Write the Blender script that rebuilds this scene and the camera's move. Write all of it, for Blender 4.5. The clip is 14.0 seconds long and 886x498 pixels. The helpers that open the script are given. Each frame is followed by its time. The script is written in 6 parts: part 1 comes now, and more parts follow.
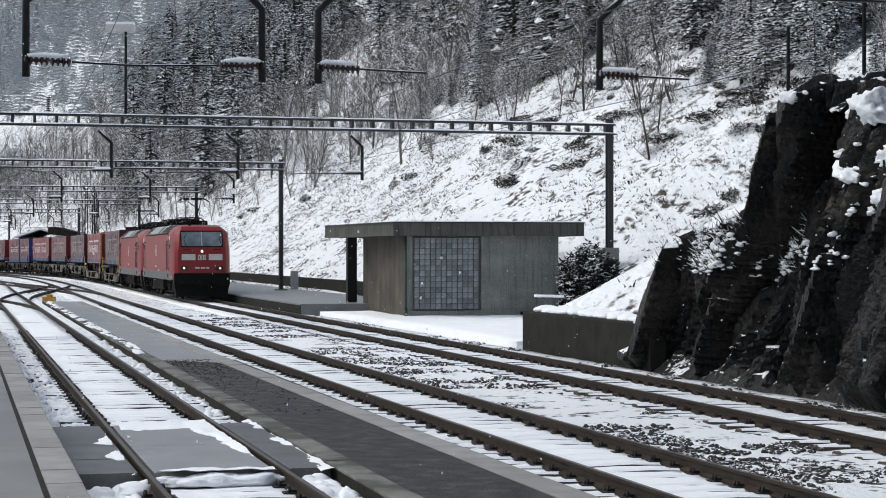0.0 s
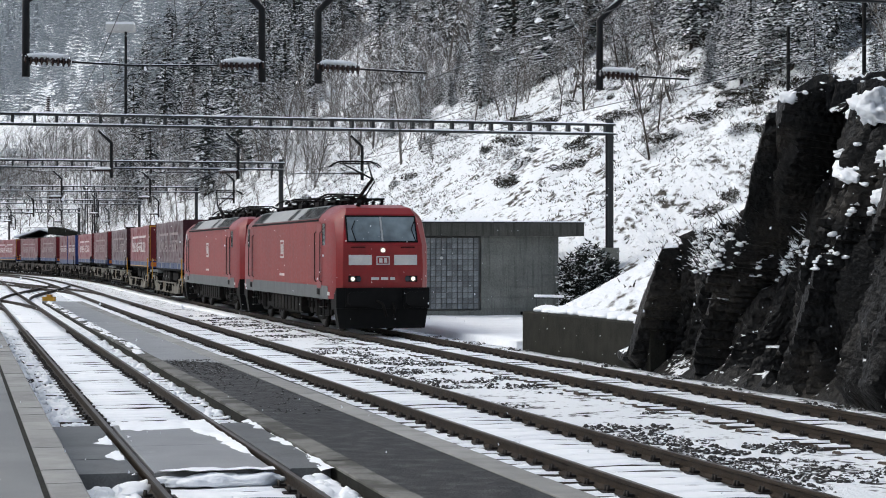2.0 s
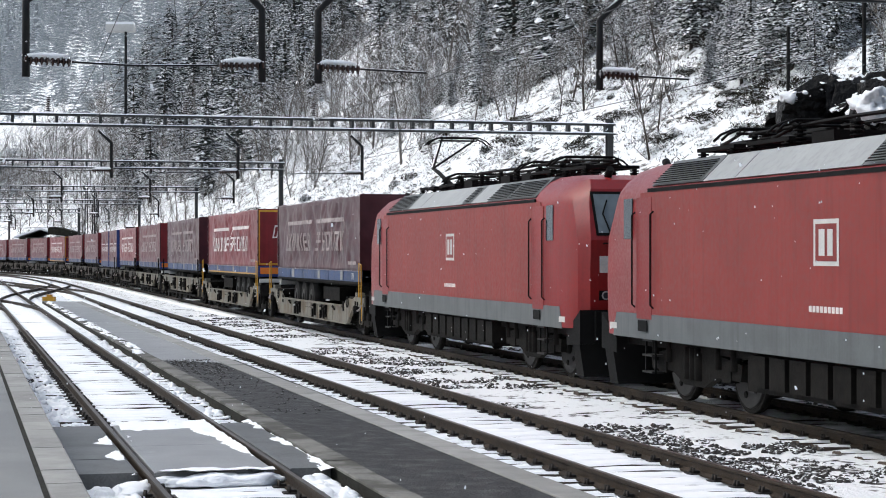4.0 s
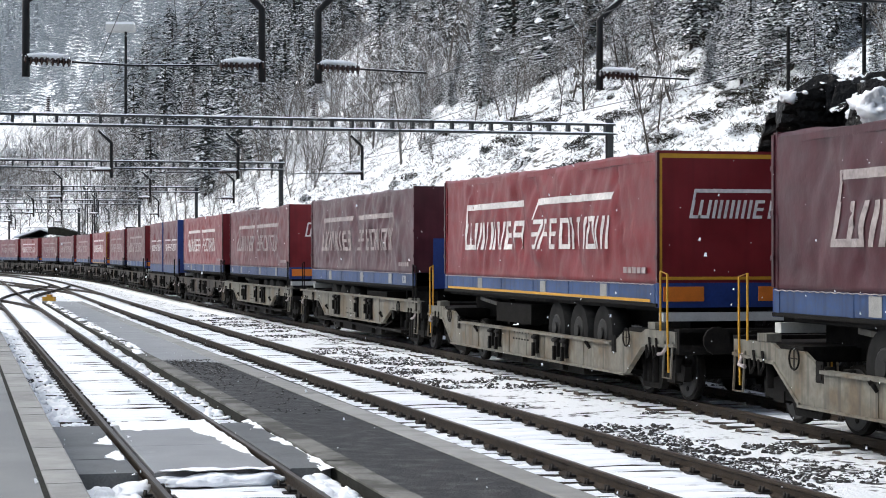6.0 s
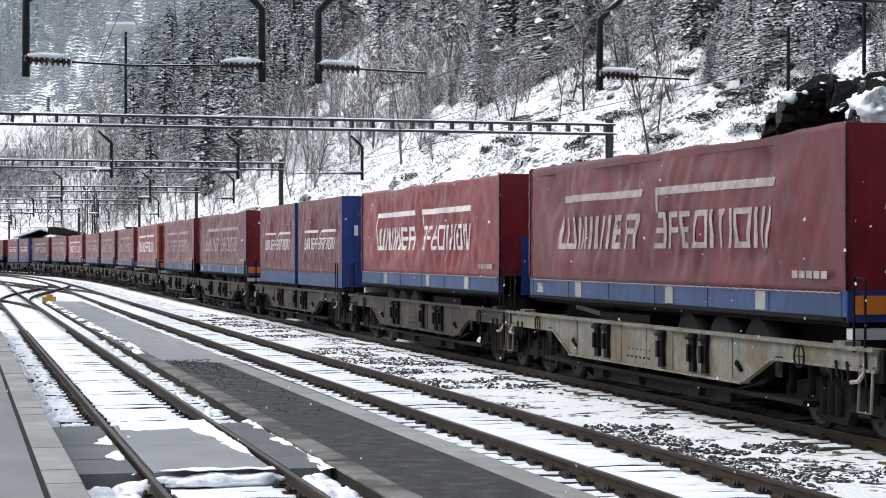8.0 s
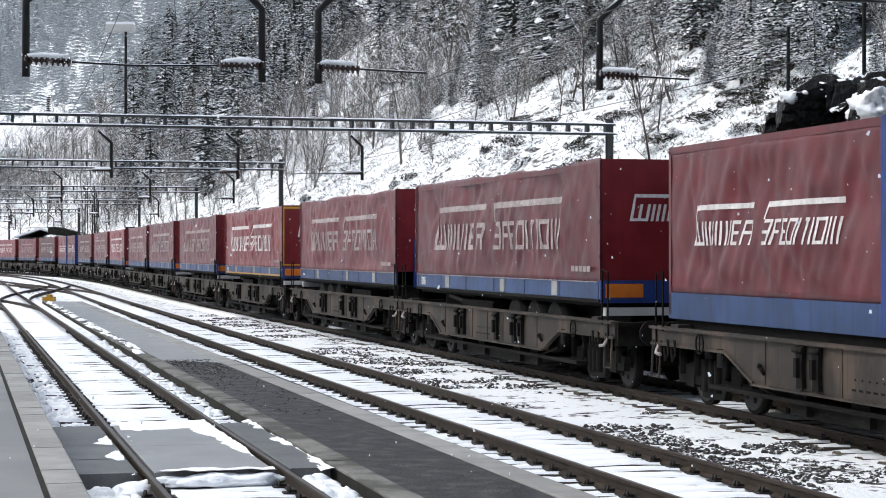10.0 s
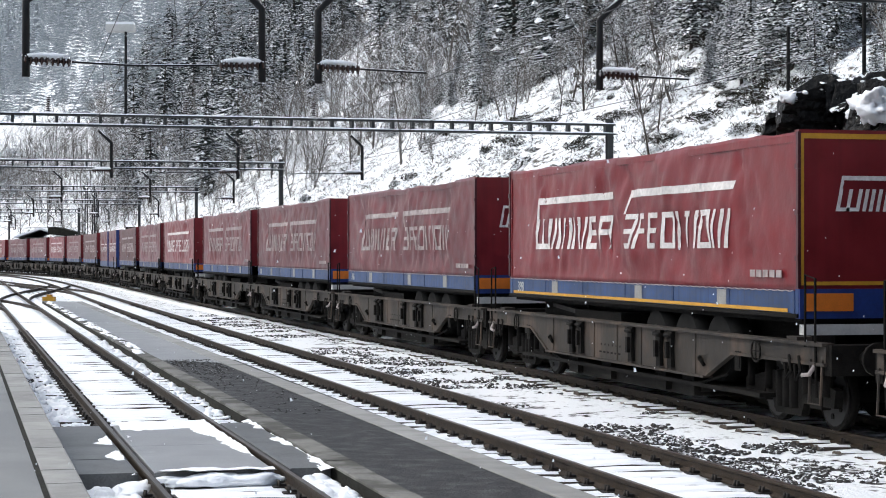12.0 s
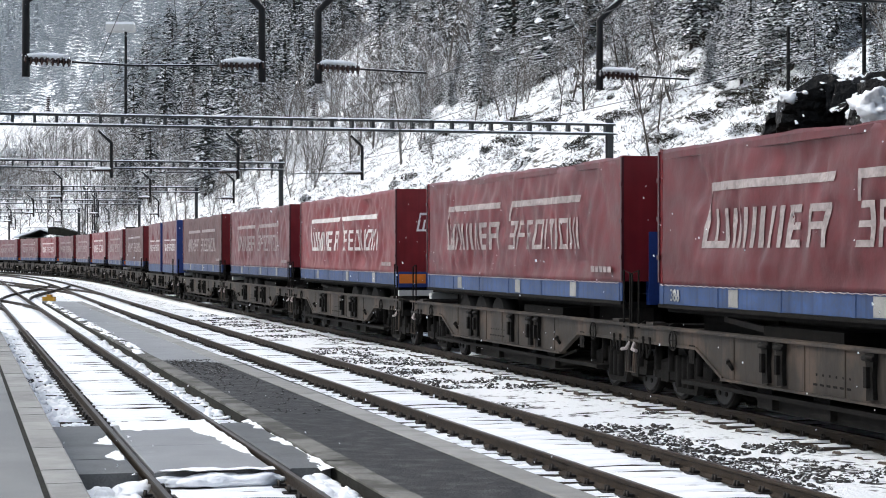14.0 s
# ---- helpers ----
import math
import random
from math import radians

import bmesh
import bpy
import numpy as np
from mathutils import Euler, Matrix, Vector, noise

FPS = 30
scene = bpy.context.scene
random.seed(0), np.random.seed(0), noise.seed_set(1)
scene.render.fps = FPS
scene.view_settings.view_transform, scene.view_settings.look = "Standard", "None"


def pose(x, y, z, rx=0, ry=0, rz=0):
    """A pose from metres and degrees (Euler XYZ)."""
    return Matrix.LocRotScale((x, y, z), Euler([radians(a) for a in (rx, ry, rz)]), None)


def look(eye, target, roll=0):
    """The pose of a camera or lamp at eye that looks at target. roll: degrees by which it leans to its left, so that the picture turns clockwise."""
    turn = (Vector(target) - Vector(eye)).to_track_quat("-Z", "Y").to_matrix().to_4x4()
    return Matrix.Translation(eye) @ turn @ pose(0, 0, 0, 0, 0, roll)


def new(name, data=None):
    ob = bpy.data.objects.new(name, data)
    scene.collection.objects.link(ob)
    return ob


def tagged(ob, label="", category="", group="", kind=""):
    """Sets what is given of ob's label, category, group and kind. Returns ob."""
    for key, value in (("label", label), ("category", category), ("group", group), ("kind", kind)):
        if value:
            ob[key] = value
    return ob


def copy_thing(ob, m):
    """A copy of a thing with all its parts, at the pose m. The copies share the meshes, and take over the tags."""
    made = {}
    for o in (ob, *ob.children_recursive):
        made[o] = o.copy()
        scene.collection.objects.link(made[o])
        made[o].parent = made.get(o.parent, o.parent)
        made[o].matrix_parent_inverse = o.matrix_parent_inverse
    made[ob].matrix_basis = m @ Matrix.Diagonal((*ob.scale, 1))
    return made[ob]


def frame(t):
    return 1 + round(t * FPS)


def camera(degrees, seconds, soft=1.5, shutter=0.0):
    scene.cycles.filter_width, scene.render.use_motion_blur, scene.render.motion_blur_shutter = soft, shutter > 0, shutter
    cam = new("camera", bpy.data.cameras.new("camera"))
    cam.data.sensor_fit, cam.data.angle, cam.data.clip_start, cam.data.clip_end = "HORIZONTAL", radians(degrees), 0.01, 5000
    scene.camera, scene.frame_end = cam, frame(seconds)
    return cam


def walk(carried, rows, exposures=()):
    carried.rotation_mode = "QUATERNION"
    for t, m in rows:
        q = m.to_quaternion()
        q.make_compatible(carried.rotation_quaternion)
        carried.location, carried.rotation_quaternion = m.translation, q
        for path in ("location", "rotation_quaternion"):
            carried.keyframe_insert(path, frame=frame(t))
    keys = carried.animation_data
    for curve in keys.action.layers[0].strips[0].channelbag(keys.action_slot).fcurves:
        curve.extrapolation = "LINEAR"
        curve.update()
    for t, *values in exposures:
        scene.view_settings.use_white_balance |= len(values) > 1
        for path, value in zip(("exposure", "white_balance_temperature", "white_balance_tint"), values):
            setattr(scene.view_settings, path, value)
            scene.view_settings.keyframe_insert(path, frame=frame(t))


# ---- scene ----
cam = camera(26.7, 14.0, soft=1.0)
EYE = 2.384
walk(cam, [(0.0, look((0, 0, EYE), (0, 100, EYE + 0.22))), (14.0, look((0, 0, EYE), (0, 100, EYE + 0.22)))],
     exposures=[(0.0, 0.12), (1.5, 0.16), (3.0, 0.33), (5.5, 0.59), (14.0, 0.60)])

# ---- overcast winter daylight ----
SUN_UP, SUN_TURN = radians(49), radians(286)
world = bpy.data.worlds.new("winter_sky")
scene.world = world
world.use_nodes = True
wn = world.node_tree.nodes
wl = world.node_tree.links
sky = wn.new("ShaderNodeTexSky")
sky.sky_type, sky.sun_disc, sky.sun_elevation, sky.sun_rotation = "NISHITA", False, SUN_UP, SUN_TURN
sky.dust_density = 4.0
grey = wn.new("ShaderNodeHueSaturation")
grey.inputs["Saturation"].default_value = 0.75
wl.new(sky.outputs[0], grey.inputs["Color"])
tint = wn.new("ShaderNodeMix")
tint.data_type, tint.blend_type = "RGBA", "MULTIPLY"
tint.inputs["Factor"].default_value = 1.0
tint.inputs["B"].default_value = (0.965, 1.0, 1.01, 1)
wl.new(grey.outputs[0], tint.inputs["A"])
wl.new(tint.outputs["Result"], wn["Background"].inputs[0])
wn["Background"].inputs[1].default_value = 0.13
sun = new("sun", bpy.data.lights.new("sun", "SUN"))
sun.data.energy, sun.data.angle, sun.data.color = 0.9, radians(40), (0.94, 0.985, 1.0)
sun.matrix_world = look((-70, 20, 85), (0, 40, 0))


# ---- materials ----
def material(name, base, rough=0.7, metal=0.0, vary=0.25, scale=6.0, fine=60.0, bump=0.0, second=None, mix_at=0.5,
             object_vary=0.0, snow=0.0, snow_scale=3.0, snow_edge=0.08, snow_up=0.55, streak=0.0, coat=0.0, spec=0.4, deep=0.02, mottle=0.0, aniso=None):
    """A surface with variation at two scales, optional second colour in patches, vertical streaks and snow lying on upward faces."""
    m = bpy.data.materials.new(name)
    m.use_nodes = True
    nt = m.node_tree
    N, L = nt.nodes.new, nt.links.new
    b = nt.nodes["Principled BSDF"]
    b.inputs["Roughness"].default_value, b.inputs["Metallic"].default_value = rough, metal
    b.inputs["Specular IOR Level"].default_value = spec
    b.inputs["Coat Weight"].default_value = coat
    geo = N("ShaderNodeNewGeometry")
    tc = N("ShaderNodeTexCoord")
    pos = tc.outputs["Object"]
    if aniso:
        turn = N("ShaderNodeMapping")
        turn.inputs["Scale"].default_value = aniso
        L(pos, turn.inputs[0])
        pos = turn.outputs[0]

    def noise_at(s, detail=5.0, stretch=None):
        n = N("ShaderNodeTexNoise")
        n.inputs["Scale"].default_value, n.inputs["Detail"].default_value = s, detail
        src = pos
        if stretch:
            mp = N("ShaderNodeMapping")
            mp.inputs["Scale"].default_value = stretch
            L(pos, mp.inputs[0])
            src = mp.outputs[0]
        L(src, n.inputs["Vector"])
        return n.outputs["Fac"]

    def mixed(fac, a, c, kind="MIX"):
        x = N("ShaderNodeMix")
        x.data_type, x.blend_type = "RGBA", kind
        for sock, val in ((x.inputs["Factor"], fac), (x.inputs["A"], a), (x.inputs["B"], c)):
            if hasattr(val, "node"):
                L(val, sock)
            else:
                sock.default_value = val if isinstance(val, float) else (*val, 1)
        return x.outputs["Result"]

    def span(src, lo, hi, a=0.0, c=1.0):
        r = N("ShaderNodeMapRange")
        for k, val in (("From Min", lo), ("From Max", hi), ("To Min", a), ("To Max", c)):
            r.inputs[k].default_value = val
        L(src, r.inputs["Value"])
        return r.outputs[0]

    big, small = noise_at(scale), noise_at(fine, 8.0)
    colour = tuple(base)
    if second:
        colour = mixed(span(big, mix_at - 0.06, mix_at + 0.06), colour, second)
    tone = N("ShaderNodeMath")
    tone.operation = "ADD"
    L(span(big, 0.25, 0.75, -vary, vary), tone.inputs[0])
    L(span(small, 0.25, 0.75, 1 - vary, 1 + vary), tone.inputs[1])
    out = tone.outputs[0]
    if object_vary:
        info = N("ShaderNodeObjectInfo")
        more = N("ShaderNodeMath")
        more.operation = "MULTIPLY"
        L(out, more.inputs[0])
        L(span(info.outputs["Random"], 0, 1, 1 - object_vary, 1 + object_vary), more.inputs[1])
        out = more.outputs[0]
    vec = N("ShaderNodeCombineXYZ")
    for i in range(3):
        L(out, vec.inputs[i])
    colour = mixed(1.0, colour, vec.outputs[0], "MULTIPLY")
    if streak:
        st = noise_at(1.0, 6.0, (9.0, 9.0, 0.5))
        colour = mixed(span(st, 0.5, 0.72, 0.0, streak), colour, tuple(c * 0.35 for c in base))
    rough_out = None
    if snow:
        sep = N("ShaderNodeSeparateXYZ")
        L(geo.outputs["Normal"], sep.inputs[0])
        patch = noise_at(snow_scale, 7.0)
        add = N("ShaderNodeMath")
        add.operation = "ADD"
        L(span(sep.outputs["Z"], snow_up - 0.25, snow_up + 0.25, -0.5, 0.25), add.inputs[0])
        if mottle:
            fleck = N("ShaderNodeMath")
            fleck.operation = "MULTIPLY_ADD"
            L(noise_at(snow_scale * 5.0, 6.0), fleck.inputs[0])
            fleck.inputs[1].default_value = mottle
            L(patch, fleck.inputs[2])
            less = N("ShaderNodeMath")
            less.operation = "SUBTRACT"
            L(fleck.outputs[0], less.inputs[0])
            less.inputs[1].default_value = mottle * 0.5
            patch = less.outputs[0]
        L(patch, add.inputs[1])
        mask = span(add.outputs[0], 0.75 - snow * 0.5 - snow_edge, 0.75 - snow * 0.5 + snow_edge)
        colour = mixed(mask, colour, (0.86, 0.88, 0.90))
        rough_out = span(mask, 0, 1, rough, 0.75)
    if hasattr(colour, "node"):
        L(colour, b.inputs["Base Color"])
    else:
        b.inputs["Base Color"].default_value = (*colour, 1)
    if rough_out:
        L(rough_out, b.inputs["Roughness"])
    else:
        L(span(small, 0.3, 0.7, max(0.02, rough - 0.08), min(1, rough + 0.08)), b.inputs["Roughness"])
    if bump:
        bp = N("ShaderNodeBump")
        bp.inputs["Strength"].default_value = min(1.0, bump)
        bp.inputs["Distance"].default_value = deep
        L(small, bp.inputs["Height"])
        L(bp.outputs[0], b.inputs["Normal"])
    return m


def glowing(name, colour, strength):
    m = bpy.data.materials.new(name)
    m.use_nodes = True
    b = m.node_tree.nodes["Principled BSDF"]
    b.inputs["Base Color"].default_value = (*colour, 1)
    b.inputs["Emission Color"].default_value = (*colour, 1)
    b.inputs["Emission Strength"].default_value = strength
    return m


SNOW = material("snow", (0.88, 0.895, 0.915), 0.75, vary=0.05, scale=0.8, fine=7, bump=0.6, deep=0.05, spec=0.2)
HILL = material("snowy_hillside", (0.085, 0.075, 0.062), 0.85, vary=0.35, scale=0.5, fine=4.0, bump=1.0, deep=0.26, snow=0.335, snow_scale=0.6, snow_edge=0.09, snow_up=0.35, mottle=1.25, spec=0.15, aniso=(1.0, 0.42, 1.0))
BALLAST = material("ballast_with_snow", (0.05, 0.046, 0.044), 0.9, vary=0.5, scale=4, fine=17, bump=1.0, deep=0.05, snow=0.29, snow_scale=1.1, snow_edge=0.05, snow_up=0.3, mottle=1.0, spec=0.15)
STONE = material("ballast_stone", (0.05, 0.047, 0.045), 0.85, vary=0.5, scale=9, fine=60, bump=0.5, snow=0.42, snow_scale=2.2, snow_up=0.75, spec=0.2)
RAIL = material("rusty_rail_steel", (0.030, 0.021, 0.014), 0.65, 0.05, vary=0.4, scale=4, fine=50, bump=0.3, spec=0.2)
RAIL_TOP = material("polished_rail_head", (0.07, 0.055, 0.042), 0.42, 0.6, vary=0.2, scale=3, fine=40)
SLEEPER = material("snowy_sleeper", (0.06, 0.045, 0.035), 0.85, vary=0.3, scale=4, fine=40, bump=0.5, snow=1.05, snow_scale=2.0, snow_up=0.45)
CLIP = material("dark_rail_clip", (0.03, 0.025, 0.022), 0.7, 0.4, vary=0.3)
ASPHALT = material("wet_asphalt", (0.027, 0.0272, 0.027), 0.62, vary=0.75, scale=3.5, fine=20, bump=1.0, deep=0.06, second=(0.043, 0.043, 0.042), mix_at=0.58, spec=0.3)
ASPHALT_PALE = material("wet_platform_asphalt", (0.175, 0.177, 0.175), 0.5, vary=0.2, scale=0.7, fine=70, bump=0.3, second=(0.19, 0.19, 0.186), spec=0.3)
DAMP_SLAB = material("damp_concrete_slab", (0.23, 0.235, 0.238), 0.42, vary=0.18, scale=1.3, fine=50, bump=0.2, object_vary=0.1, spec=0.35, snow=-0.45, snow_scale=0.9, snow_up=0.3, mottle=0.3, snow_edge=0.02)
KERB = material("granite_kerb", (0.27, 0.265, 0.25), 0.6, vary=0.2, scale=3, fine=60, bump=0.3, object_vary=0.14, spec=0.3)
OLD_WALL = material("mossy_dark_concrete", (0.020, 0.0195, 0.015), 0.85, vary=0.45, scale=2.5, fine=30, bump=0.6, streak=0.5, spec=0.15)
CONCRETE = material("weathered_concrete", (0.185, 0.192, 0.174), 0.8, vary=0.28, scale=0.9, fine=22, bump=0.4, streak=0.6, spec=0.25, object_vary=0.1)
CONCRETE_BROWN = material("stained_brown_concrete", (0.078, 0.068, 0.055), 0.8, vary=0.4, scale=0.9, fine=30, bump=0.3, streak=0.5, spec=0.25, object_vary=0.12)
ROCK = material("wet_dark_rock", (0.0050, 0.0046, 0.0042), 0.42, vary=0.8, scale=0.7, fine=9, bump=1.0, deep=0.08, second=(0.017, 0.0145, 0.0118), mix_at=0.58, snow=0.08, snow_scale=2.2, snow_up=0.62, snow_edge=0.04, mottle=1.1, spec=0.22)
STEEL = material("galvanised_steel", (0.035, 0.037, 0.038), 0.6, 0.1, vary=0.2, scale=3, fine=40, snow=0.9, snow_scale=4, snow_up=0.8, spec=0.25)
DARK_STEEL = material("dark_painted_steel", (0.012, 0.012, 0.013), 0.55, 0.1, vary=0.2, scale=5, fine=40, snow=0.9, snow_scale=4, snow_up=0.75, spec=0.25)
WIRE = material("copper_wire", (0.03, 0.03, 0.03), 0.5, 0.5, vary=0.1)
INSULATOR = material("brown_porcelain", (0.05, 0.03, 0.025), 0.25, vary=0.1, snow=1.0, snow_up=0.5)
GLASS_BLOCK = material("glass_block", (0.17, 0.19, 0.195), 0.10, vary=0.3, scale=9, fine=30, bump=0.7, object_vary=0.3, spec=0.7)
MORTAR = material("grey_mortar", (0.085, 0.088, 0.086), 0.8, vary=0.25, scale=3, fine=40)
GREEN = material("dark_green_paint", (0.02, 0.06, 0.045), 0.5, vary=0.2)
BLACK = material("soot_black_steel", (0.005, 0.005, 0.005), 0.7, vary=0.3, scale=5, fine=40, spec=0.12)
UNDER = material("grimy_underframe", (0.008, 0.007, 0.006), 0.8, vary=0.5, scale=6, fine=40, bump=0.3, spec=0.12)
BEIGE = material("dirty_pale_wagon_paint", (0.17, 0.160, 0.132), 0.6, vary=0.35, scale=1.1, fine=9, bump=0.25, streak=0.8, spec=0.3, second=(0.105, 0.082, 0.055), mix_at=0.56)
BROWN = material("rusty_brown_wagon_paint", (0.033, 0.0265, 0.021), 0.65, vary=0.45, scale=1.3, fine=9, bump=0.25, streak=0.7, spec=0.3, second=(0.052, 0.037, 0.027), mix_at=0.58)
TYRE = material("black_tyre_rubber", (0.017, 0.0165, 0.016), 0.85, vary=0.3, spec=0.12)
HUB = material("grimy_wheel_hub", (0.016, 0.015, 0.014), 0.6, 0.2, vary=0.4)
LOCO_RED = material("traffic_red_paint", (0.205, 0.0095, 0.010), 0.4, vary=0.12, scale=1.5, fine=20, streak=0.18, coat=0.08)
LOCO_RED_DULL = material("dusty_traffic_red_paint", (0.215, 0.026, 0.022), 0.5, vary=0.16, scale=1.0, fine=10, streak=0.25)
LOCO_GREY = material("grey_skirt_paint", (0.10, 0.11, 0.112), 0.55, vary=0.2, scale=2, fine=25, streak=0.35)
ROOF_GREY = material("light_grey_roof_panel", (0.30, 0.31, 0.31), 0.5, vary=0.12, scale=2, fine=25, streak=0.3)
WHITE = material("off_white_paint", (0.50, 0.50, 0.48), 0.5, vary=0.1, scale=4, fine=30)
# windscreen: grey-blue base carries the sky's reflection as colour
SCREEN = material("sky_painted_windscreen", (0.15, 0.185, 0.20), 0.08, vary=0.3, scale=0.9, fine=3, spec=0.8)
GLASS = material("dark_cab_glass", (0.035, 0.05, 0.06), 0.06, vary=0.1, scale=0.8, fine=5)
TARP_RED = material("bright_red_tarpaulin", (0.155, 0.0105, 0.0145), 0.38, vary=0.16, scale=0.8, fine=2.4, bump=0.3, deep=0.05, streak=0.2)
TARP_DULL = material("dusty_red_tarpaulin", (0.102, 0.0152, 0.0192), 0.4, vary=0.26, scale=0.6, fine=2.4, bump=0.3, deep=0.05, streak=0.22, object_vary=0.15)
TARP_DARK = material("dark_maroon_tarpaulin", (0.055, 0.011, 0.0165), 0.36, vary=0.26, scale=0.6, fine=2.4, bump=0.3, deep=0.05, streak=0.22)
TARP_GREY = material("grimy_faded_tarpaulin", (0.10, 0.05, 0.05), 0.6, vary=0.2, scale=0.9, fine=14, bump=0.15, streak=0.3)
BLUE = material("blue_chassis_paint", (0.023, 0.050, 0.130), 0.5, vary=0.35, scale=1.3, fine=14, streak=0.55, object_vary=0.2)
DEEP_BLUE = material("deep_blue_paint", (0.012, 0.035, 0.16), 0.5, vary=0.2, scale=2, fine=20)
YELLOW = material("yellow_reflective_tape", (0.48, 0.25, 0.02), 0.5, vary=0.12)
ORANGE = material("orange_hazard_plate", (0.62, 0.17, 0.02), 0.5, vary=0.12)
LETTER = material("faded_white_print", (0.60, 0.57, 0.55), 0.55, vary=0.2, scale=2, fine=15)
SPRUCE = material("snow_dusted_spruce", (0.026, 0.031, 0.028), 0.9, vary=0.4, scale=3, fine=20, object_vary=0.3, snow=0.66, snow_scale=0.9, snow_up=0.16, snow_edge=0.14, mottle=1.1, spec=0.1)
# far spruces: haze is put into the pale base, snow lies on top
SPRUCE_FAR = material("hazed_far_spruce", (0.27, 0.295, 0.31), 0.9, vary=0.15, scale=0.3, fine=3, object_vary=0.2, snow=0.45, snow_scale=0.5, snow_up=0.45, snow_edge=0.4, spec=0.1)
BARK = material("dark_bark", (0.045, 0.035, 0.028), 0.9, vary=0.3, scale=4, fine=30, snow=0.4)
TWIG = material("frosted_twig", (0.125, 0.113, 0.103), 0.9, vary=0.3, scale=3, fine=30, object_vary=0.3, snow=0.9, snow_scale=3, snow_up=0.4, snow_edge=0.15, spec=0.1)
BRUSH = material("dark_snowy_brush", (0.028, 0.023, 0.017), 0.9, vary=0.4, scale=2, fine=20, snow=0.5, snow_scale=3, snow_up=0.4, snow_edge=0.1, spec=0.1)
BUSH_LEAF = material("dark_evergreen_leaf", (0.010, 0.012, 0.009), 0.8, vary=0.4, snow=0.6, snow_scale=2.5, snow_up=0.7, spec=0.15)
SHRUB = material("snowy_shrub", (0.03, 0.027, 0.02), 0.9, vary=0.4, snow=0.62, snow_scale=2.0, snow_up=0.5, snow_edge=0.12, spec=0.1)
EDGE = material("mossy_concrete_coping", (0.075, 0.071, 0.060), 0.7, vary=0.4, scale=1.6, fine=25, bump=0.5, second=(0.13, 0.127, 0.115), mix_at=0.5, object_vary=0.2, spec=0.25)
FASCIA = material("drip_stained_fascia", (0.085, 0.086, 0.076), 0.85, vary=0.3, scale=1.0, fine=25, bump=0.3, streak=0.85, spec=0.2)
BOARD = material("worn_dark_board", (0.095, 0.097, 0.097), 0.5, vary=0.25, scale=2.0, fine=40, bump=0.3, object_vary=0.2, spec=0.35, snow=-0.5, snow_scale=0.9, snow_up=0.3, mottle=0.4, snow_edge=0.02)
LETTER_FADED = material("worn_faded_print", (0.31, 0.265, 0.255), 0.55, vary=0.3, scale=1.5, fine=12)
LAMP_ON = glowing("lit_headlight", (1.0, 0.86, 0.62), 1.15)
FLAKE = material("snowflake", (0.85, 0.87, 0.9), 0.8, vary=0.02)


# ---- building helpers ----
def box(bm, x0, x1, y0, y1, z0, z1, mat=0):
    v = [bm.verts.new((x, y, z)) for x in (x0, x1) for y in (y0, y1) for z in (z0, z1)]
    for f in ((0, 1, 3, 2), (4, 6, 7, 5), (0, 4, 5, 1), (2, 3, 7, 6), (0, 2, 6, 4), (1, 5, 7, 3)):
        bm.faces.new([v[i] for i in f]).material_index = mat
    return v


def ring_loft(bm, rings, cap=True, closed=True, mat=0, smooth=False):
    vs = [[bm.verts.new(p) for p in r] for r in rings]
    n = len(vs[0])
    for a, c in zip(vs, vs[1:]):
        for i in range(n if closed else n - 1):
            j = (i + 1) % n
            f = bm.faces.new((a[i], a[j], c[j], c[i]))
            f.material_index, f.smooth = mat, smooth
    if cap and closed:
        bm.faces.new(vs[0][::-1]).material_index = mat
        bm.faces.new(vs[-1]).material_index = mat
    return vs


def rod(bm, p, q, r, r2=None, n=8, mat=0, cap=True):
    p, q = Vector(p), Vector(q)
    d = (q - p).normalized()
    s = d.orthogonal().normalized()
    t = d.cross(s)
    r2 = r if r2 is None else r2
    ring = lambda c, k: [c + k * (math.cos(2 * math.pi * i / n) * s + math.sin(2 * math.pi * i / n) * t) for i in range(n)]
    return ring_loft(bm, [ring(p, r), ring(q, r2)], cap, True, mat, n > 5)


def pipe(bm, pts, r, n=6, mat=0):
    """One bent tube through the points."""
    pts = [Vector(p) for p in pts]
    rings, u = [], None
    for i, p in enumerate(pts):
        d = (pts[min(i + 1, len(pts) - 1)] - pts[max(i - 1, 0)]).normalized()
        u = d.orthogonal().normalized() if u is None else (u - d * u.dot(d)).normalized()
        v = d.cross(u)
        rings.append([p + r * (math.cos(2 * math.pi * k / n) * u + math.sin(2 * math.pi * k / n) * v) for k in range(n)])
    ring_loft(bm, rings, mat=mat, smooth=n > 5)


def prism(bm, outline, y0, y1, mat=0):
    """An outline in x and z, drawn out from y0 to y1."""
    return ring_loft(bm, [[(x, y0, z) for x, z in outline], [(x, y1, z) for x, z in outline]], mat=mat)


def mesh_of(name, bm, mats):
    bmesh.ops.recalc_face_normals(bm, faces=bm.faces)
    me = bpy.data.meshes.new(name)
    bm.to_mesh(me)
    bm.free()
    for m in (mats if isinstance(mats, (list, tuple)) else [mats]):
        me.materials.append(m)
    return me


def bevel(bm, width, segments=1, angle=40):
    edges = [e for e in bm.edges if len(e.link_faces) == 2 and e.calc_face_angle(0) > radians(angle)]
    bmesh.ops.bevel(bm, geom=edges, offset=width, segments=segments, affect="EDGES", clamp_overlap=True)


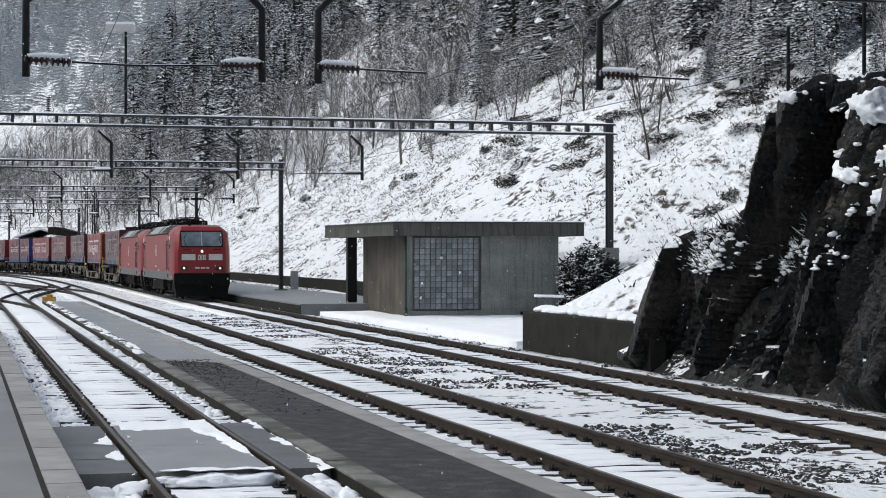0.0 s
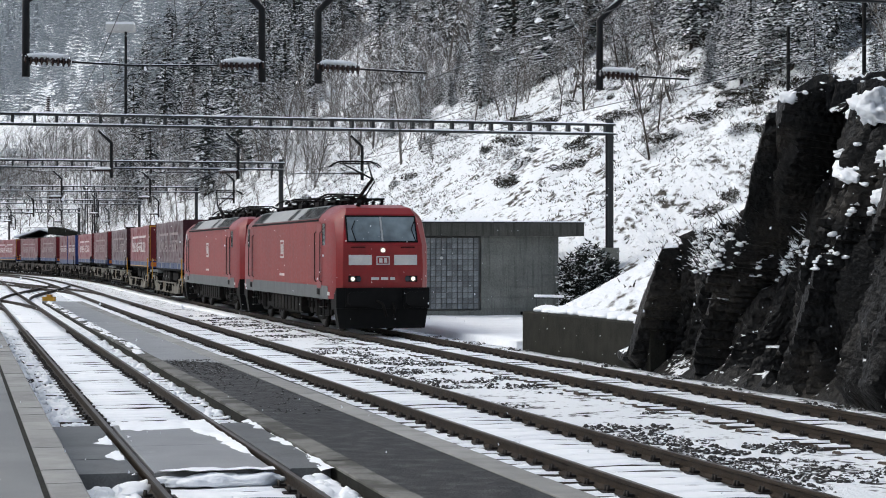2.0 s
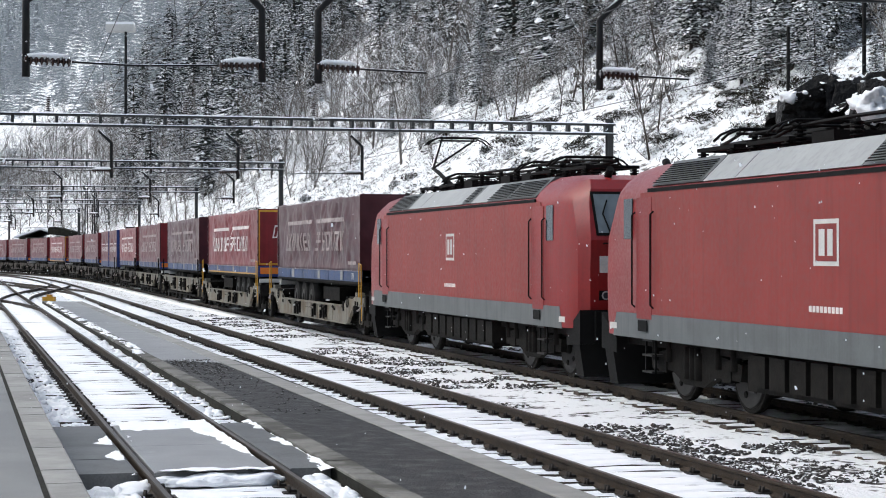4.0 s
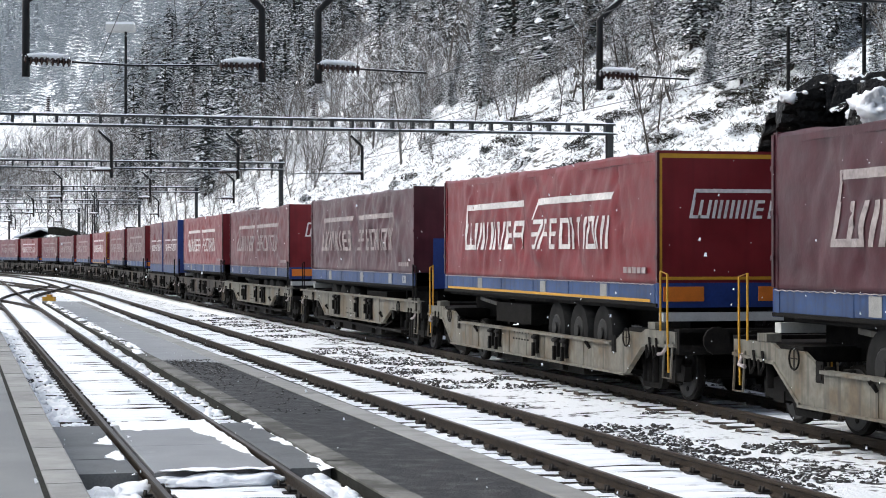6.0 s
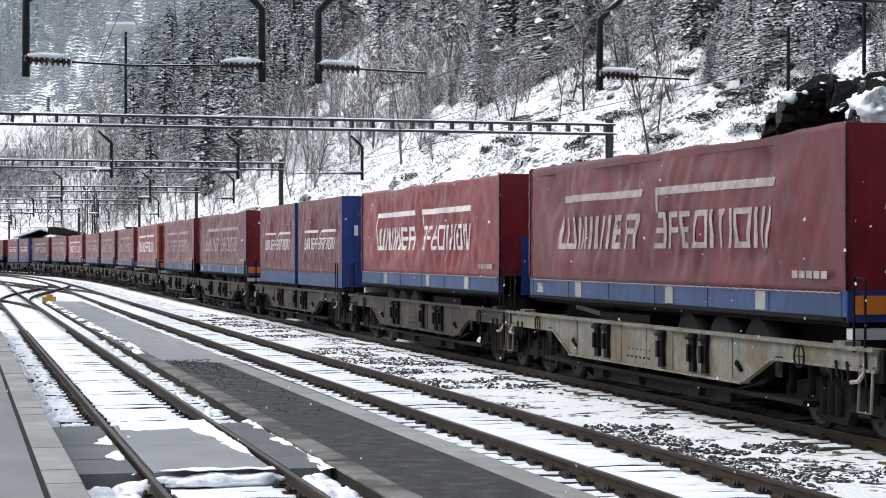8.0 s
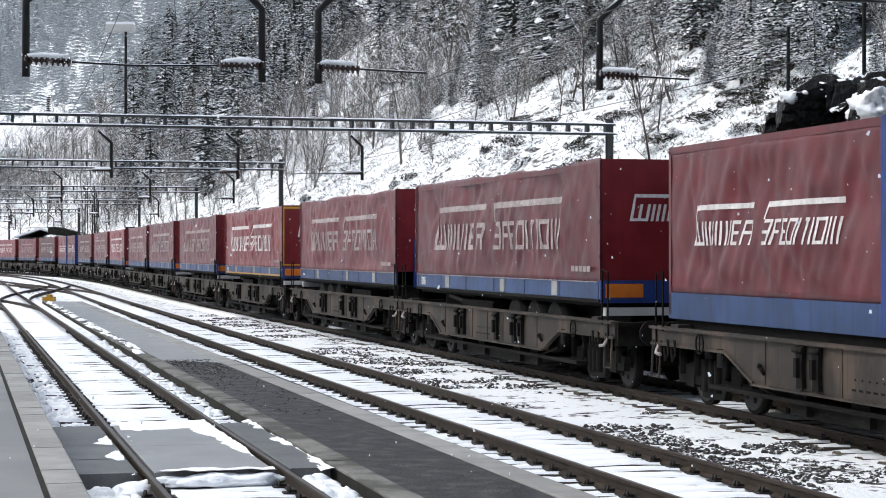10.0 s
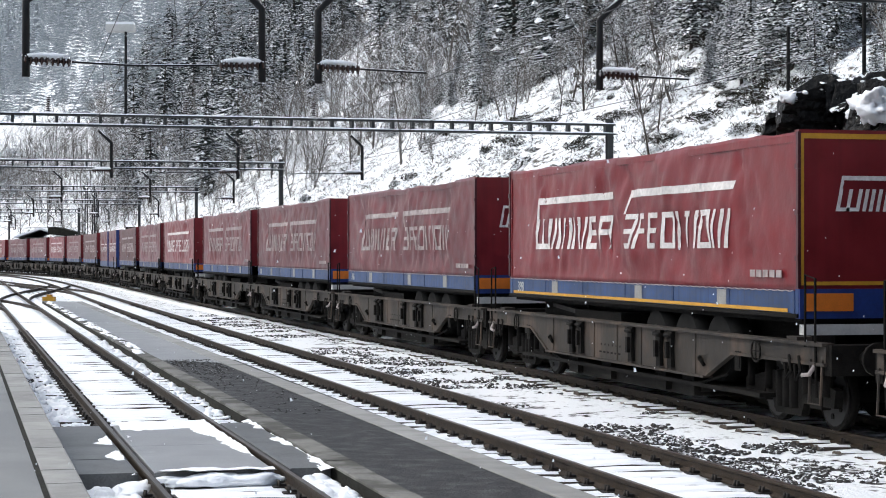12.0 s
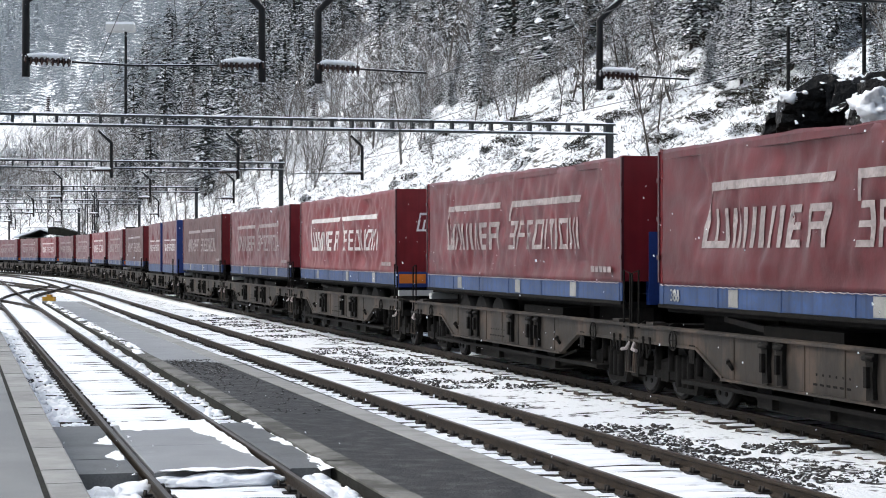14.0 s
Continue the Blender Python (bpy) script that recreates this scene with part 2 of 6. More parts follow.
def part(name, bm, mat, parent, label=""):
    ob = new(name, mesh_of(name, bm, mat))
    ob.parent = parent
    return tagged(ob, label) if label else ob


def thing(name, bm, mat, label, category, group="", kind="", m=None):
    ob = new(name, mesh_of(name, bm, mat) if bm else None)
    if m is not None:
        ob.matrix_world = m
    return tagged(ob, label, category, group, kind)


BM = bmesh.new
BALLS = {}


def ball(bm, m, detail, warp):
    """A unit ball set by matrix m, each point moved by warp(point, centre); adds to a mesh without any search."""
    if detail not in BALLS:
        tmp = BM()
        bmesh.ops.create_icosphere(tmp, subdivisions=detail, radius=1)
        tmp.verts.index_update()
        BALLS[detail] = ([v.co.copy() for v in tmp.verts], [[v.index for v in f.verts] for f in tmp.faces])
        tmp.free()
    points, faces = BALLS[detail]
    c = m.translation
    vs = [bm.verts.new(warp(m @ p, c)) for p in points]
    for f in faces:
        bm.faces.new([vs[i] for i in f]).smooth = True


# ---- the plan of the tracks: y runs up the valley, x across ----
def line_c(y):
    k = min(max(y, 0.0), 240.0)
    a, h = (k - 40) / 40, max(0.0, k - 80) / 40
    x = 2.2425 - 10.379 * a - 0.162 * a * a + 0.913 * h * h - 0.279 * h ** 3
    return x + (-0.2514 * (y - k) if y < 0 else -0.4535 * (y - k))


def ease(t):
    t = min(max(t, 0.0), 1.0)
    return t * t * (3 - 2 * t)


def line_b(y):
    a = (min(max(y, 0.0), 140.0) - 40) / 40
    own = -2.696 - 10.544 * a + 0.131 * a * a + (-0.27 * y if y < 0 else 0)
    k = ease((y - 70) / 60)
    return own * (1 - k) + (line_c(y) - 4.75) * k if y > 0 else own


def line_a(y):
    own = -7.553 - 10.39 * (y - 40) / 40
    k = ease((y - 110) / 60)
    return own * (1 - k) + (line_c(y) - 9.7) * k


def across(line, y, w, z=0.0):
    """A point w metres to the far side (right) of a track's centre line."""
    s = (line(y + 0.05) - line(y - 0.05)) / 0.1
    k = 1 / math.hypot(1, s)
    return Vector((line(y) + w * k, y - w * s * k, z))


Y_TABLE = np.arange(-420.0, 760.0, 0.5)
X_TABLE = np.array([line_c(float(y)) for y in Y_TABLE])
ARC = np.concatenate([[0], np.cumsum(np.hypot(np.diff(Y_TABLE), np.diff(X_TABLE)))])
ARC = ARC - np.interp(5.0, Y_TABLE, ARC)
SPEED, ARC_AT_3 = 20.577, 30.884


def on_track(arc):
    y = float(np.interp(arc, ARC, Y_TABLE))
    return Vector((line_c(y), y, 0.0))


def train_pose(t, back, wheelbase, z=0.0):
    """Where a vehicle's middle is at t, when it lies `back` metres behind the train's front buffers. Local x is the way it goes."""
    mid = ARC_AT_3 - SPEED * (t - 3.0) + back
    front, rear = on_track(mid - wheelbase / 2), on_track(mid + wheelbase / 2)
    d = front - rear
    c = (front + rear) / 2
    return pose(c.x, c.y, z, 0, 0, math.degrees(math.atan2(d.y, d.x)))


# ---- ground, hillside and rock ----
def soft_noise(x, y, s):
    return noise.noise(Vector((x * s, y * s, 3.7)))


def ground_height(y, w):
    k = ease((y - 49.2) / 3.4)
    toe = 2.75 + (9.0 - 2.75) * k - 1.2 * ease((y - 82) / 20) + 2.3 * ease((y - 53) / 5) * (1 - ease((y - 76) / 7))
    start = 0.72 * (1 - k) + 0.35 * k
    if y < 41.6:
        toe = toe + 4.5 * ease((41.6 - y) / 0.8)
    d = w - toe
    if w < -45:
        return -0.24 + 0.5 * max(0.0, -w - 60) * ease((-w - 60) / 60)
    if d < 0:
        return -0.26 + (start + 0.26) * ease(1 + d / (0.08 + 1.6 * k)) if y > 42 or k > 0 else -0.26
    rise = 0.55 * min(d, 9) + 0.66 * max(0.0, min(d - 9, 46)) + 0.80 * max(0.0, d - 55)
    x = line_c(y) + w
    rough = ease(d / 6)
    return start + rise + rough * (0.28 * soft_noise(x, y, 0.33) + 0.10 * soft_noise(x, y, 1.3)
                                   + ease(d / 40) * 1.6 * soft_noise(x, y, 0.06)) + 0.04 * soft_noise(x, y, 2.4)


def build_ground():
    ys = [-420, -250, -120, -60, -30] + list(np.arange(-10, 40, 2.5)) + list(np.arange(40, 150, 0.9)) + list(np.arange(150, 300, 4)) + \
        list(np.arange(300, 700, 16)) + list(np.arange(700, 2600, 90))
    ws = [-900, -500, -250, -120, -60, -45, -30, -20, -14, -8, -3, 1.5] + list(np.arange(2.3, 12, 0.35)) + list(np.arange(12, 40, 0.8)) + \
        list(np.arange(40, 90, 2.2)) + list(np.arange(90, 300, 14)) + list(np.arange(300, 1500, 90))
    verts, faces = [], []
    for y in ys:
        for w in ws:
            verts.append((line_c(float(y)) + w, float(y), ground_height(float(y), float(w))))
    n = len(ws)
    for i in range(len(ys) - 1):
        for j in range(n - 1):
            a = i * n + j
            faces.append((a, a + 1, a + n + 1, a + n))
    me = bpy.data.meshes.new("ground")
    me.from_pydata(verts, [], faces)
    me.polygons.foreach_set("use_smooth", [True] * len(faces))
    me.materials.append(HILL)
    tagged(new("ground", me), "snow-covered valley floor and steep hillside with dark grass showing", "ground", kind="structure")


def strip(line, w0, w1, z0, z1, y0, y1, step, mat, name, parent=None, bumps=0.0, cols=1, label=""):
    """A slab that follows a track, from lateral w0 to w1."""
    bm = BM()
    rings = []
    y = y0
    while y <= y1 + 1e-6:
        top = []
        for i in range(cols + 1):
            p = across(line, y, w0 + (w1 - w0) * i / cols, z1)
            if bumps:
                p.z += bumps * (soft_noise(p.x, p.y, 1.1) + 0.7 * soft_noise(p.x, p.y, 3.7))
            top.append(p)
        rings.append([across(line, y, w0, z0)] + top + [across(line, y, w1, z0)])
        y += step
    ring_loft(bm, rings, smooth=bumps > 0)
    ob = part(name, bm, mat, parent)
    return tagged(ob, label) if label else ob


def build_bed():
    bed = strip(line_c, -13.5, 2.3, -0.6, -0.19, -30, 262, 0.6, BALLAST, "track_bed", bumps=0.035, cols=44)
    tagged(bed, "dark stone ballast patched with snow between the tracks", "ballast", kind="structure")
    stones = BM()
    rnd = random.Random(4)
    for i in range(13000):
        y = 17 + 60 * rnd.random() ** 1.9
        zone = rnd.random()
        if zone < 0.62:
            p = across(line_b, y, 1.35 + 2.1 * rnd.random(), -0.19)
        elif zone < 0.8:
            p = across(line_c, y, 1.1 + 1.15 * rnd.random(), -0.19)
        else:
            p = across(line_a, y, (-1.5 + 0.5 * rnd.random()) if rnd.random() < 0.5 else (0.85 + 0.45 * rnd.random()), -0.19)
        if soft_noise(p.x, p.y, 0.55) + 0.5 * soft_noise(p.x, p.y, 1.9) < 0.14:
            continue
        r = 0.016 + 0.026 * rnd.random()
        rod_pts = []
        for k in range(3):
            turn = rnd.random() * 3
            rod_pts.append([(p.x + r * (1.0, 1.2, 0.55)[k] * math.cos(turn + a * 1.257) * (0.8 + 0.5 * rnd.random()),
                             p.y + r * (1.0, 1.2, 0.55)[k] * math.sin(turn + a * 1.257) * (0.8 + 0.5 * rnd.random()),
                             p.z - 0.012 + (0, 0.6, 1.25)[k] * r * (0.8 + 0.4 * rnd.random())) for a in range(5)])
        ring_loft(stones, rod_pts)
    tagged(part("ballast_stones", stones, STONE, None), "loose dark ballast stones dusted with snow", "ballast", kind="stuff")


RAIL_SHAPE = [(-0.075, -0.17), (0.075, -0.17), (0.075, -0.15), (0.012, -0.125), (0.012, -0.045), (0.036, -0.035), (0.036, -0.004),
              (0.026, 0.0), (-0.026, 0.0), (-0.036, -0.004), (-0.036, -0.035), (-0.012, -0.045), (-0.012, -0.125), (-0.075, -0.15)]


def rail(line, w, y0, y1, parent, worn=True):
    bm = BM()
    rings, y = [], y0
    while y <= y1:
        rings.append([across(line, y, w + a, z) for a, z in RAIL_SHAPE])
        y += 1.5
    vs = ring_loft(bm, rings)
    bm.faces.ensure_lookup_table()
    for f in bm.faces:
        if all(v.co.z > -0.001 for v in f.verts):
            f.material_index = 1
    return part("rail", bm, [RAIL, RAIL_TOP if worn else RAIL], parent)


def sleeper_mesh():
    bm = BM()
    prof = [(-0.15, -0.26), (0.15, -0.26), (0.135, -0.175), (0.09, -0.15), (-0.09, -0.15), (-0.135, -0.175)]
    rings = [[(w, a, z + 0.012 * math.sin(w * 7 + a * 9)) for a, z in prof] for w in (-1.28, -0.8, -0.25, 0.3, 0.8, 1.28)]
    ring_loft(bm, rings, smooth=False)
    for s in (-0.75, 0.75):
        box(bm, s - 0.19, s + 0.19, -0.085, 0.085, -0.165, -0.138, 1)
        for side in (-1, 1):
            for o in (-0.035, 0.035):
                rod(bm, (s + side * 0.125, o, -0.15), (s + side * 0.12, o, -0.075), 0.022, 0.016, n=6, mat=1)
            prism_at = s + side * 0.085
            box(bm, prism_at - 0.035, prism_at + 0.035, -0.05, 0.05, -0.14, -0.11, 1)
    return mesh_of("sleeper", bm, [SLEEPER, CLIP])


SLEEPER_MESH = sleeper_mesh()


def build_track(name, line, y0, y1, single_to, label, skip=None):
    base = new(name)
    tagged(base, label, "railway track", "station tracks", "structure")
    for w in (-0.75, 0.75):
        rail(line, w, y0, y1, base)
    strip(line, -0.68, 0.68, -0.3, -0.172, 14, 200, 0.3, SNOW, "snow_between_rails", base, bumps=0.02, cols=8)
    y, rest = 13.5, BM()
    while y < min(y1, 190):
        p, q = across(line, y, 0), across(line, y, 1)
        if not (skip and skip[0] < y < skip[1]):
            turn = math.atan2(q.y - p.y, q.x - p.x) + 0.02 * math.sin(y * 37)
            m = Matrix.Translation(p + Vector((0, 0, 0.012 * math.sin(y * 23)))) @ Matrix.Rotation(turn, 4, "Z")
            if y < single_to:
                ob = new("sleeper", SLEEPER_MESH)
                ob.parent, ob.matrix_local = base, m
            else:
                for x0, x1 in ((-1.28, 1.28),):
                    vs = box(rest, x0, x1, -0.13, 0.13, -0.25, -0.15)
                    bmesh.ops.transform(rest, matrix=m, verts=vs)
        y += 0.6
    tagged(part("far_sleepers", rest, SLEEPER, base), kind="stuff")
    start = 56 if line is line_a else 74
    for w0, w1 in ((-1.5, -0.82), (-0.68, 0.68), (0.82, 1.5)):
        strip(line, w0, w1, -0.3, -0.137, start, 200, 1.0, SNOW, "deep_snow", base, bumps=0.014, cols=4)
    return base


def build_tracks():
    field = strip(lambda y: line_a(y), -9.0, -1.55, -0.5, -0.15, 66, 230, 1.0, SNOW, "snow_field", bumps=0.03, cols=16)
    tagged(field, "smooth snow over the sidings by the turnouts", "snow", kind="structure")
    build_track("track", line_c, -60, 262, 90, "main line track with rusty rails and snow-covered sleepers")
    build_track("track", line_b, -20, 262, 90, "middle track with rusty rails and snow-covered sleepers")
    build_track("track", line_a, 2, 262, 60, "platform track half buried in snow with a board crossing", skip=(20.5, 26.2))
    # crossovers by the points
    def s_curve(a, c, ya, yc):
        return lambda y: a(y) + (c(y) - a(y)) * ease((y - ya) / (yc - ya))
    for a, c, ya, yc in ((line_a, line_b, 92, 150), (line_a, lambda y: line_a(y) - 4.8, 78, 128), (line_b, line_a, 108, 166)):
        cross = tagged(new("crossover"), "diverging rails of a snow-covered turnout", "railway track", "turnouts", "structure")
        for w in (-0.75, 0.75):
            rail(s_curve(a, c, ya, yc), w, ya, yc, cross)
    motor = BM()
    p = across(line_a, 98, 1.9)
    box(motor, p.x - 0.3, p.x + 0.3, p.y - 0.3, p.y + 0.3, -0.25, 0.08)
    box(motor, p.x - 0.1, p.x + 0.15, p.y - 0.2, p.y + 0.2, 0.08, 0.2)
    bevel(motor, 0.03)
    thing("point_motor", motor, YELLOW, "small yellow point motor box between the tracks", "point motor")


def slabs(parent, line, w0, w1, z0, z1, y0, y1, length, gap, mat, name, rnd):
    y = y0
    while y + length * 0.5 < y1:
        e = min(y + length, y1)
        bm = BM()
        dz = rnd.uniform(-0.006, 0.006)
        ring_loft(bm, [[across(line, yy, w0, z0), across(line, yy, w0, z1 + dz - 0.008), across(line, yy, w0 + 0.015, z1 + dz),
                        across(line, yy, w1 - 0.015, z1 + dz), across(line, yy, w1, z1 + dz - 0.008), across(line, yy, w1, z0)]
                       for yy in (y + gap / 2, e - gap / 2)])
        part(name, bm, mat, parent)
        y = e


def build_platforms():
    rnd = random.Random(9)
    near = strip(line_a, -14, -2.0, -0.5, 0.345, -30, 110, 2.0, ASPHALT_PALE, "platform")
    tagged(near, "wet grey asphalt platform with a granite kerb", "platform", kind="structure")
    slabs(near, line_a, -2.0, -1.67, 0.1, 0.35, 6, 60, 1.0, 0.012, KERB, "kerb_stone", rnd)
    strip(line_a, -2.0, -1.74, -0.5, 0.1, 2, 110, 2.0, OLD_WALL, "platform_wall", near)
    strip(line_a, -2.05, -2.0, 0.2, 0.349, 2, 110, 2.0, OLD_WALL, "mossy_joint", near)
    mid = strip(line_a, 1.62, 3.25, -0.5, 0.0, 2, 41, 1.0, ASPHALT, "island_platform")
    tagged(mid, "low island of dark wet asphalt between two tracks", "platform", kind="structure")
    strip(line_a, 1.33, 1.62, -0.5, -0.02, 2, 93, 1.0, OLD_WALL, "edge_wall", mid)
    slabs(mid, line_a, 1.32, 1.63, -0.02, 0.016, 3, 92, 3.0, 0.01, EDGE, "edge_coping", rnd)
    slabs(mid, line_b, -1.92, -1.55, -0.3, 0.02, 6, 92, 2.0, 0.012, KERB, "kerb_stone", rnd)
    y = 41.0
    for length in (6.0, 9.0, 9.0, 9.0, 9.0, 9.0):
        bm = BM()
        ring_loft(bm, [[across(line_a, yy, 1.62, -0.4), across(line_a, yy, 1.62, 0.008), across(line_b, yy, -1.92, 0.008), across(line_b, yy, -1.92, -0.4)]
                       for yy in (y + 0.02, y + length - 0.02)])
        part("concrete_slab", bm, DAMP_SLAB, mid)
        y += length
    grit = BM()
    for i in range(900):
        y = 41 - 14 * rnd.random() ** 1.8
        wb = (line_b(y) - line_a(y)) - 2.1
        p = across(line_a, y, 1.7 + (wb - 1.75) * rnd.random(), 0.0)
        if y < 36 and rnd.random() < 0.6:
            continue
        r = rnd.uniform(0.007, 0.024)
        a = rnd.random() * 3
        ring_loft(grit, [[(p.x + r * q * math.cos(a + k * 1.571), p.y + r * q * math.sin(a + k * 1.571), zz * r) for k in range(4)] for q, zz in ((1.2, -0.1), (1.0, 0.5), (0.5, 0.9))])
    tagged(part("loose_grit", grit, STONE, None), "loose dark grit and small stones on the asphalt", "grit", kind="stuff")
    # board crossing over the platform track
    cross = tagged(new("track_crossing"), "level boards across the platform track, wet and half snowed over", "track crossing", kind="structure")
    for w0, w1, n in ((-1.62, -0.84, 2), (-0.66, 0.66, 1), (0.84, 1.30, 1)):
        for i in range(2):
            slabs(cross, line_a, w0, w1, -0.25, -0.015, 20.6 + 2.8 * i, 23.4 + 2.8 * i, 2.8 if w0 > -1 else 1.4, 0.02, DAMP_SLAB if -1 < w0 < 0 else BOARD, "crossing_board", rnd)
    # snow drifts left lying on the boards
    bm = BM()
    cells, ny, nw = {}, 80, 76
    for i in range(ny + 1):
        y = 20.4 + 6.1 * i / ny
        for j in range(nw + 1):
            w = -1.6 + 2.9 * j / nw
            f = (y - 20.5) / 5.8
            lie = -0.6
            if -0.64 < w < 0.66:
                lie = max(1.5 * (f - 0.78), 1.3 * (w - 0.75 + 0.62 * f), 0.9 * (0.07 - f) * 6, 0.9 * (-0.56 - w + 0.3 * f) - 0.1)
            elif -1.25 < w < -0.82:
                lie = 0.9 * (w + 1.02) + 0.12 - 0.5 * abs(f - 0.5)
            elif w > 1.12:
                lie = 1.2 * (w - 1.16)
            gap = min(abs(w - 0.75), abs(w + 0.75))
            k = lie + 0.26 * noise.fractal(Vector((w * 2.2, y * 1.1, 7)), 0.9, 2.0, 4)
            cells[i, j] = (across(line_a, y, w, -0.02 + 0.055 * ease(k / 0.3) * (0.75 + 0.5 * soft_noise(w, y, 5.0)) - 0.012), k if gap > 0.09 else -1)
    at = {}
    for i in range(ny):
        for j in range(nw):
            quad = ((i, j), (i, j + 1), (i + 1, j + 1), (i + 1, j))
            if min(cells[c][1] for c in quad) > -0.02:
                for c in quad:
                    if c not in at:
                        at[c] = bm.verts.new(cells[c][0])
                bm.faces.new([at[c] for c in quad]).smooth = True
    tagged(part("crossing_snow", bm, SNOW, None), "thin snow drifts lying on the crossing boards", "snow", kind="stuff")
    # far platform beside the shelter
    far = strip(line_c, 1.75, 7.4, -0.5, 0.26, 77.5, 150, 2.0, DAMP_SLAB, "far_platform")
    tagged(far, "wet concrete platform beyond the main line", "platform", kind="structure")
    strip(line_c, 1.72, 1.75, -0.5, 0.2, 77.5, 150, 2.0, OLD_WALL, "platform_face", far)
    wall = strip(line_c, 7.5, 7.8, -0.3, 0.95, 86, 150, 2.0, OLD_WALL, "retaining_wall")
    tagged(wall, "low dark retaining wall at the foot of the slope", "wall", kind="structure")
    yard = strip(line_c, 2.5, 9.2, -0.5, -0.03, 50.2, 77.3, 1.0, SNOW, "snowy_yard", bumps=0.03, cols=8)
    tagged(yard, "trodden snow in front of the shelter", "snow", kind="structure")
    bm = BM()
    ring_loft(bm, [[across(line_c, y, 2.42, -0.4), across(line_c, y, 2.42, 0.80), across(line_c, y, 2.46, 0.84), across(line_c, y, 2.74, 0.84),
                    across(line_c, y, 2.78, 0.80), across(line_c, y, 2.78, -0.4)] for y in (40.2, 43, 46, 48, 49.4)])
    part("trackside_wall", bm, OLD_WALL, None)
    tagged(bpy.data.objects["trackside_wall"], "low dark concrete wall holding back the snowy bank", "wall", kind="structure")
    bm = BM()
    for i in range(34):
        y = 40.6 + 8.6 * i / 33 + 0.12 * math.sin(i * 3.7)
        p = across(line_c, y, 2.9 + 0.2 * math.sin(i * 2.3), 0.86)
        bmesh.ops.create_icosphere(bm, subdivisions=2, radius=0.22 + 0.2 * math.sin(i * 5.1) ** 2, matrix=Matrix.Translation(p) @ Matrix.Diagonal((0.8, 1.3, 0.34, 1)))
    for v in bm.verts:
        v.co += Vector((0.05, 0.05, 0.06)) * noise.noise(v.co * 4.0)
    for f in bm.faces:
        f.smooth = True
    tagged(part("snow_lip", bm, SNOW, None), "rounded snow lip hanging over the trackside wall", "snow", kind="stuff")


# distance up the valley, height, half length, half height and slope of each drift of snow on the rock
LEDGES = ((32.33, 5.55, 0.96, 0.18, 0.0), (32.83, 4.97, 1.37, 0.37, 0.0), (31.89, 4.88, 0.83, 0.33, 0.0), (32.04, 4.06, 0.87, 0.29, 0.17), (32.98, 3.78, 0.92, 0.18, 0.24),
          (32.11, 3.34, 0.58, 0.22, 0.17), (32.63, 3.14, 0.25, 0.08, 0.0), (33.31, 2.47, 0.71, 0.23, -0.14), (32.93, 2.32, 0.35, 0.16, 0.0), (38.55, 2.66, 1.52, 0.3, 0.0),
          (37.08, 2.48, 1.11, 0.26, 0.0), (39.16, 2.3, 0.76, 0.27, 0.0), (37.23, 2.14, 0.83, 0.21, 0.0), (34.64, 5.51, 0.43, 0.11, 0.21), (35.04, 5.34, 0.25, 0.15, 0.35),
          (34.2, 4.18, 0.33, 0.07, 0.0))


def rock_top(y):
    steps = ((40.7, 0.1), (40.2, 1.6), (39.4, 2.7), (36.4, 3.05), (35.9, 3.2), (35.6, 4.5), (34.9, 5.05), (34.3, 5.35), (32.8, 5.3), (30.0, 5.4), (8.0, 6.6))
    for (a, ha), (c, hc) in zip(steps, steps[1:]):
        if c <= y <= a:
            return hc + (ha - hc) * (y - c) / (a - c)
    return 7.5 if y < 8 else 0.1


def rock_point(y, j, face_n, top_n):
    top = rock_top(y) + 0.18 * noise.noise(Vector((y * 0.9, 1.3, 0))) + 0.14 * noise.noise(Vector((y * 3.1, 4.3, 0)))
    if j < face_n:
        z = -0.3 + (top + 0.3) * j / (face_n - 1)
        w = 2.42 + 0.15 * max(z, 0)
        out = Vector((-1, -0.25, 0.1))
    else:
        k = (j - face_n + 1) / top_n
        w = 2.42 + 0.15 * top + 7 * k
        z = top + 1.2 * k
        out = Vector((0, 0, 1))
    p = across(line_c, y, w, z)
    # steep slabs: cells that are long up the face and lean along it
    t0 = Vector((p.x * 0.6, p.y * 1.25 + p.z * 0.42, p.z * 0.16))
    push = 0.35 * noise.fractal(Vector((p.x * 0.3, p.y * 0.45, p.z * 0.2)), 0.9, 2.0, 4)
    for size, amount in ((0.5, 0.66), (1.2, 0.34), (2.9, 0.06)):
        t = t0 * size
        near, pts = noise.voronoi(t)
        seed = pts[0] * 3.71
        lean = Vector((0.0, noise.cell(seed + Vector((9, 0, 0))), noise.cell(seed + Vector((0, 9, 0)))))
        push += amount * (0.8 * noise.cell(seed + Vector((0, 0, 9))) + 1.1 * lean.dot(t - pts[0])) - amount * 0.55 * max(0.0, 0.10 - (near[1] - near[0])) / 0.10
    push += 0.035 * noise.fractal(Vector((p.x, p.y * 1.5, p.z * 0.7)) * 3.0, 0.8, 2.0, 4)
    base_k = ease((z + 0.3) / 0.6)
    p += out * max(-0.95, min(0.36, push * base_k * (0.95 if j < face_n else 0.5)))
    p.z = max(p.z, -0.35)
    return p


ROCK_YS = [float(v) for v in np.arange(6, 24, 0.5)] + [float(v) for v in np.arange(24, 41.4, 0.085)]
FACE_N, TOP_N = 100, 30


